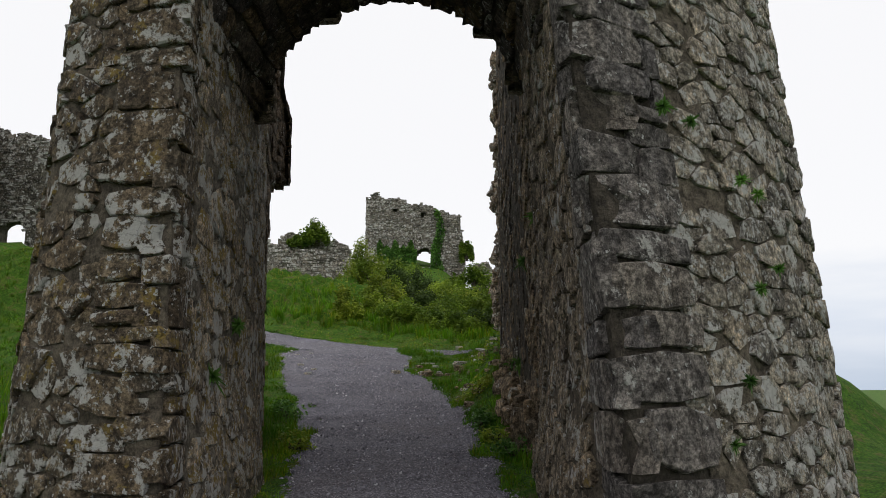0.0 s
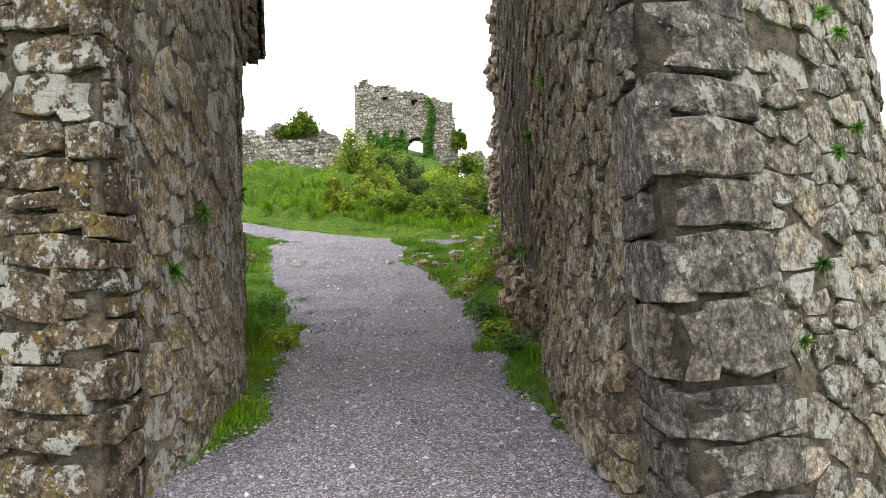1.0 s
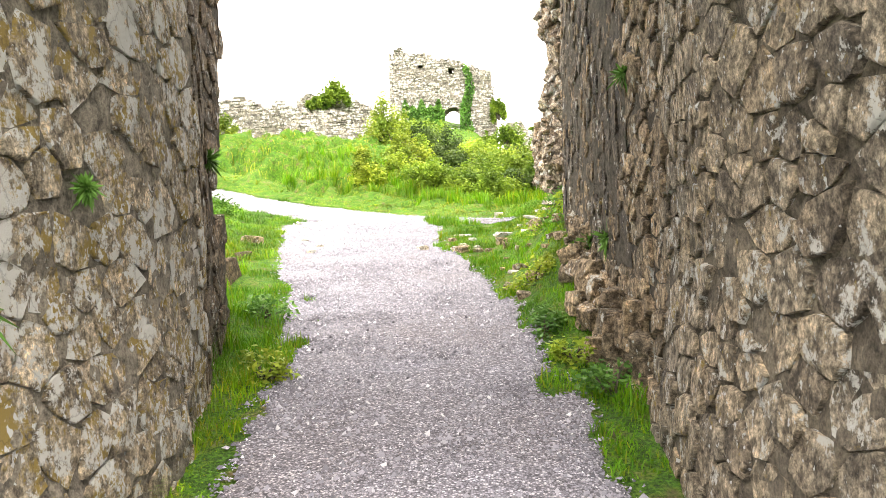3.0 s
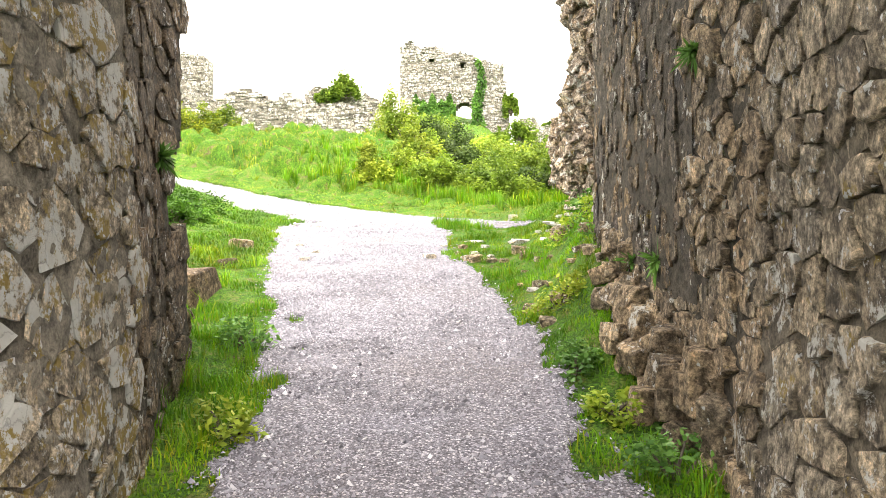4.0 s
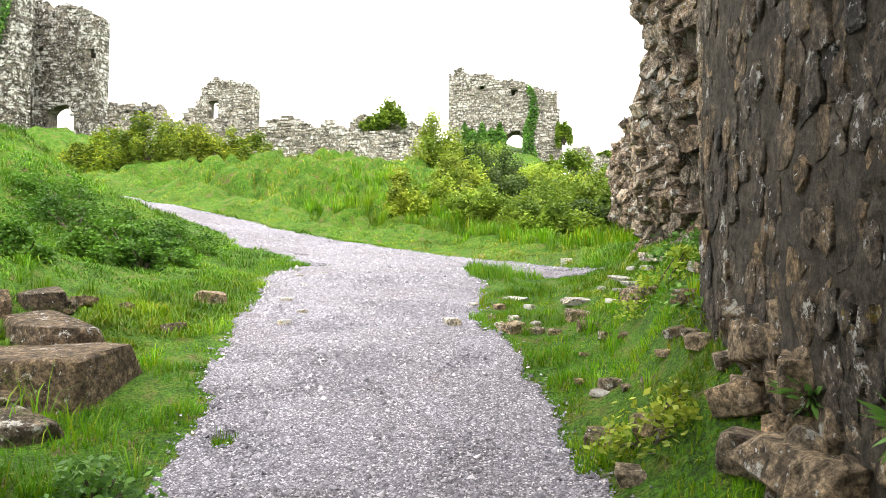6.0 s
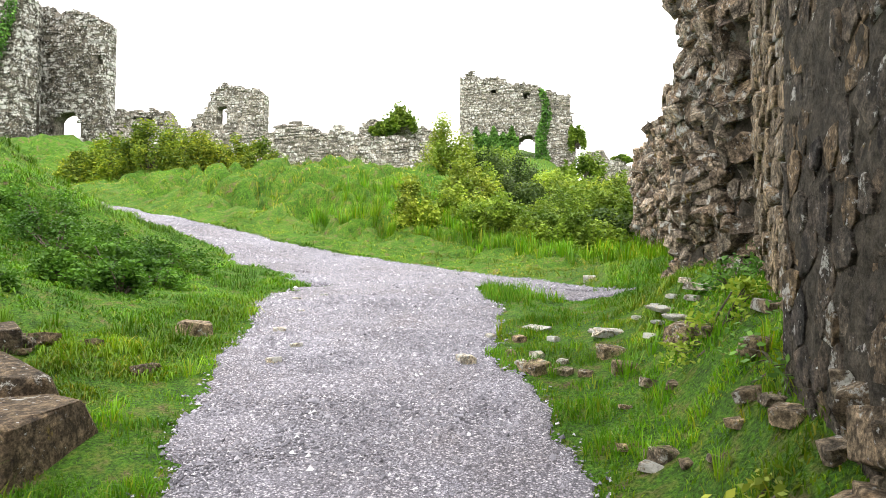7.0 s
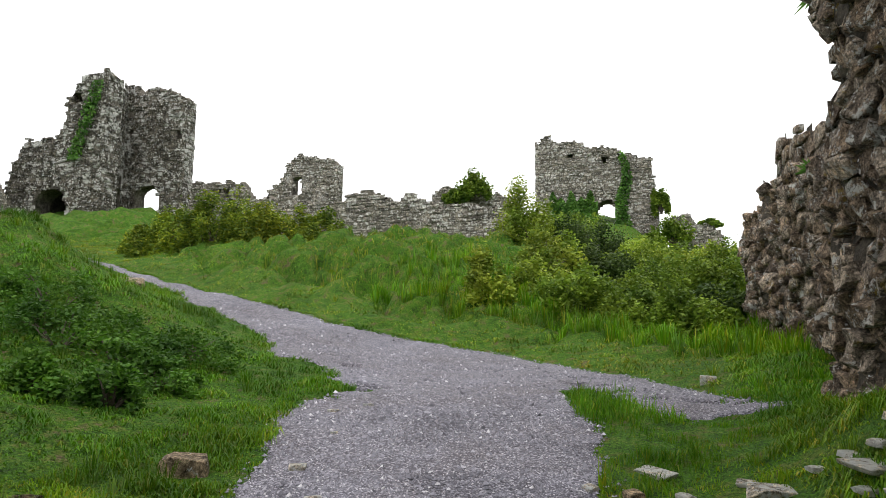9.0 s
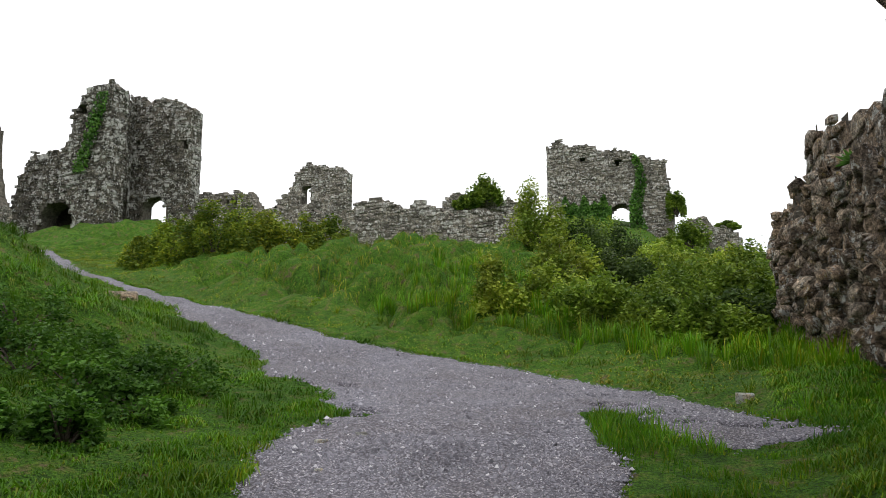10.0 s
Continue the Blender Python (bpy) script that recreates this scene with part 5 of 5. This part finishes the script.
# ---- grass ----
def blades(name, n, seed, box, inside, hgt, wid, label, mat, bend=0.5, tall=0.0, comb=0.0):
    rng = np.random.RandomState(seed)
    x, y = rng.uniform(box[0], box[1], n), rng.uniform(box[2], box[3], n)
    ok = inside(x, y, rng.random(n))
    x, y = x[ok], y[ok]
    m = len(x)
    z = ground_height(x, y) - 0.01
    clump = 0.7 + 0.75 * np.clip(waves(x * 1.7, y * 1.7, 0.5) + 0.5 * waves(y, x, 0.2), -0.65, 1.4)
    h = rng.uniform(*hgt, m) * clump
    h = h * (1 + tall * (waves(x + 30, y, 1.3) > 0.75) * rng.random(m))
    w = rng.uniform(*wid, m)
    a = rng.uniform(0, 2 * math.pi, m)
    lean = rng.uniform(0.1, bend, m) * h
    dx, dy = np.cos(a), np.sin(a)
    b = rng.uniform(0, 2 * math.pi, m)
    if comb:
        # matted grass that lies downhill
        e = 0.12
        gx, gy = height(x - e, y) - height(x + e, y), height(x, y - e) - height(x, y + e)
        a = np.arctan2(gy, gx) + rng.normal(0, 0.7, m)
        dx, dy = np.cos(a), np.sin(a)
        lean, b = comb * rng.uniform(0.6, 1.0, m) * h, a + math.pi / 2 + rng.normal(0, 0.3, m)
    ux, uy = np.cos(b) * w, np.sin(b) * w
    p = np.stack([x, y, z], -1)
    u = np.stack([ux, uy, 0 * ux], -1)
    mid = p + np.stack([dx * lean * 0.3, dy * lean * 0.3, h * 0.6], -1)
    tip = p + np.stack([dx * lean, dy * lean, h * np.sqrt(np.clip(1 - (lean / np.maximum(h, 1e-6)) ** 2 * 0.6, 0.2, 1))], -1)
    if comb:
        mx, my, tx, ty = mid[:, 0] + dx * lean * 0.25, mid[:, 1] + dy * lean * 0.25, tip[:, 0], tip[:, 1]
        mid = np.stack([mx, my, ground_height(mx, my) + h * 0.4], -1)
        tip = np.stack([tx, ty, ground_height(tx, ty) + h * 0.16 * rng.random(m)], -1)
    v = np.stack([p - u, p + u, mid + u * 0.7, mid - u * 0.7, tip], 1).reshape(-1, 3)
    f = (np.array([(0, 1, 2), (0, 2, 3), (3, 2, 4)])[None] + (np.arange(m) * 5)[:, None, None]).reshape(-1, 3)
    ob = link_array(name, v, f, mat, kind="stuff")
    return tagged(ob, label, "grass")


def free(x, y):
    """Outside the walls' own footprints."""
    e = np.interp(y, [3.4, 3.6, 7, 9, 13.4, 13.5, 25], [9, 0.97, 0.9, 0.85, 1.15, 1.3, 1.0])
    w = np.interp(y, [3.9, 4.0, 6.3, 7.3, 8.2, 9.0, 9.1], [-9, -1.62, -1.78, -1.97, -2.3, -2.45, -9])
    return (x < e + 0.05) & ((x > w - 0.05) | (x < -3.35))


def patchy(x, y, r, lo=-0.5):
    return r < np.clip(0.65 + 0.6 * waves(x * 1.3 + 5, y * 1.3, 0.7) - lo * 0.2, 0.3, 1)


blades("verge_grass", 250000, 81, (-4.6, 1.6, 3.0, 17.5), lambda x, y, r: (ragged_depth(x, y) < 0.05 * r) & free(x, y) & patchy(x, y, r), (0.035, 0.1), (0.003, 0.006),
       "bright green grass along the verges of the path", GRASS, 1.1, 1.5)
blades("bank_grass", 130000, 82, (-15, -3.4, 9.2, 26), lambda x, y, r: (ragged_depth(x, y) < 0.06 * r) & (across(x, y) < far_edge(along(x, y))) & patchy(x, y, r, -1.5), (0.06, 0.16), (0.006, 0.011),
       "lush green grass on the bank beside the path", BANK_GRASS, 1.1, 0.6, comb=0.9)
blades("mound_grass", 175000, 83, (-24, 2, 17, 38), lambda x, y, r: (across(x, y) - far_edge(along(x, y)) > 0.05) & (across(x, y) - far_edge(along(x, y)) < 15) & (ragged_depth(x, y) < 0) & patchy(x, y, r, -2.0),
       (0.06, 0.13), (0.006, 0.011), "long tussocky grass on the mound below the castle", LONG_GRASS, 1.7, 0.3, comb=1.1)
blades("hill_grass", 16000, 84, (-45, 8, 28, 62), lambda x, y, r: across(x, y) - far_edge(along(x, y)) > 11, (0.15, 0.35), (0.012, 0.022), "rough grass on the castle hill", LONG_GRASS, 1.0)
blades("tower_foot_grass", 18000, 85, (-9, -2.6, 0.5, 10.5), lambda x, y, r: free(x, y), (0.12, 0.4), (0.003, 0.006), "long grass outside the gate tower", GRASS, 0.9)
blades("east_foot_grass", 30000, 86, (0.2, 3.2, 13.0, 25), lambda x, y, r: free(x, y) & (ragged_depth(x, y) < -0.05), (0.07, 0.18), (0.005, 0.009), "grass at the foot of the broken wall", GRASS, 0.9, comb=0.8)


def tussocks(name, n, per, seed, box, inside, hgt, label, mat, spread=0.5):
    """Tufts of arching blades, each from one root."""
    rng = np.random.RandomState(seed)
    x, y = rng.uniform(box[0], box[1], n), rng.uniform(box[2], box[3], n)
    ok = inside(x, y)
    x, y = np.repeat(x[ok], per), np.repeat(y[ok], per)
    k = ok.sum()
    h0 = np.repeat(rng.uniform(*hgt, k), per)
    m = len(x)
    a = rng.uniform(0, 2 * math.pi, m)
    r = rng.random(m) ** 0.5
    h = h0 * rng.uniform(0.6, 1.1, m)
    rx, ry = x + np.cos(a) * r * h0 * 0.25, y + np.sin(a) * r * h0 * 0.25
    out = h * spread * (0.3 + r) * rng.uniform(0.5, 1.2, m)
    w = h * rng.uniform(0.012, 0.022, m)
    root = np.stack([rx, ry, ground_height(rx, ry) - 0.02], -1)
    d = np.stack([np.cos(a), np.sin(a), 0 * a], -1)
    u = np.stack([-np.sin(a), np.cos(a), 0 * a], -1) * w[:, None]
    up = np.array([0, 0, 1.0])
    mid = root + d * (out * 0.35)[:, None] + up * (h * 0.7)[:, None]
    tip = root + d * out[:, None] + up * (h * (1 - 0.35 * (out / h)))[:, None]
    v = np.stack([root - u, root + u, mid + u * 0.8, mid - u * 0.8, tip], 1).reshape(-1, 3)
    f = (np.array([(0, 1, 2), (0, 2, 3), (3, 2, 4)])[None] + (np.arange(m) * 5)[:, None, None]).reshape(-1, 3)
    return tagged(link_array(name, v, f, mat, kind="stuff"), label, "grass")


def hill_side(x, y):
    return across(x, y) - far_edge(along(x, y))


tussocks("mound_tussocks", 500, 26, 95, (-24, 2, 17, 40), lambda x, y: (hill_side(x, y) > 0.3) & (hill_side(x, y) < 13) & (waves(x, y, 1.4) > -0.3), (0.12, 0.24), "arching grass tussocks on the mound", LONG_GRASS, 1.5)
tussocks("scrub_grass", 900, 34, 98, (-6.5, 1.2, 18.5, 26), lambda x, y: (hill_side(x, y) > 1.4) & (hill_side(x, y) < 5.5), (0.22, 0.45), "tall rank grass below the shrubs", GRASS, 0.6)
for i, (x, y, r, h) in enumerate(((9.5, 15.5, 1.6, 1.6), (11.5, 18.0, 2.0, 1.8), (10.2, 19.0, 1.8, 1.7), (13.5, 21.5, 2.2, 2.0), (12.0, 23.5, 2.0, 1.8), (15.5, 25.5, 2.4, 2.2), (8.6, 13.6, 1.3, 1.3), (14.5, 28.5, 2.4, 2.4), (18.0, 31.0, 2.6, 2.4))):
    shrub(x, y, r, r, max(0.5, min(h, 0.9 - hz(x, y))), LEAF if i % 3 else LEAF_FRESH, 3600, 0.19, 600 + i, "leafy green scrub below the gate tower", "scrub_bush", "scrub below the tower", clumps=40)
tussocks("bank_tussocks", 1500, 30, 96, (-13, -3.6, 10.5, 22), lambda x, y: (path_depth(x, y) < -0.35) & (hill_side(x, y) < 0) & (waves(x + 2, y, 1.0) > 0.15), (0.1, 0.24), "tufts of long grass on the bank", BANK_GRASS, 0.8)
tussocks("verge_tussocks", 420, 34, 97, (-3.4, 1.2, 3.5, 18), lambda x, y: (path_depth(x, y) < -0.1) & free(x, y) & (waves(x * 2, y * 2, 0.8) > 0.1), (0.1, 0.24), "tufts of grass on the path's verge", GRASS, 0.9)
for i, (x, y, r, h) in enumerate(((-6.3, 15.7, 0.75, 0.42), (-7.0, 15.6, 0.8, 0.45), (-6.0, 16.6, 0.7, 0.38), (-6.7, 16.4, 0.8, 0.4), (-7.7, 16.2, 0.8, 0.4), (-5.3, 14.5, 0.35, 0.4), (-5.8, 14.2, 0.3, 0.35), (-5.5, 15.5, 0.5, 0.3),
                                  (-5.9, 13.2, 0.5, 0.4))):
    shrub(x, y, r, r * 0.7, h, NETTLE, 3000, 0.055, 560 + i, "low patch of nettles and dock on the grassy bank", "nettle_patch", "nettle patches", clumps=34)
for i, (x, y, r, h) in enumerate(((0.72, 7.55, 0.22, 0.2), (0.55, 8.3, 0.2, 0.18), (0.35, 9.0, 0.2, 0.15), (0.3, 10.3, 0.25, 0.2), (0.75, 11.2, 0.3, 0.25), (0.6, 12.3, 0.3, 0.22), (0.9, 13.1, 0.3, 0.25), (-1.75, 7.9, 0.2, 0.2), (-2.3, 9.6, 0.25, 0.2))):
    shrub(x, y, r, r, h, LEAF_FRESH if i % 2 else IVY, 500, 0.05, 580 + i, "small leafy weeds at the wall's foot", "weed_clump", "weeds by the walls", clumps=12)


# ---- woods on the low ground ----
def far_wood(n, seed):
    rng = np.random.RandomState(seed)
    k = 420
    cx, cy = rng.uniform(9, 120, k), rng.uniform(6, 150, k)
    g = height(cx, cy)
    c = np.stack([cx, cy, g + 1.0], -1)
    top = np.minimum(rng.uniform(2.5, 6, k), np.maximum(0.6, 0.6 - g + 0.004 * np.hypot(cx, cy)))
    who = rng.randint(0, k, n)
    off = rng.normal(0, 1, (n, 3))
    off /= np.maximum(1, np.linalg.norm(off, axis=1)[:, None] / 1.5)
    p = c[who] + off * np.stack([top[who] * 0.6 + 0.8, top[who] * 0.6 + 0.8, top[who] * 0.45], -1)
    v, f = leaf_quads(p, 0.55, rng)
    return tagged(link_array("far_woods", v, f, LEAF, kind="stuff"), "scrubby green woodland on the low ground beyond the tower", "woods")


far_wood(26000, 91)
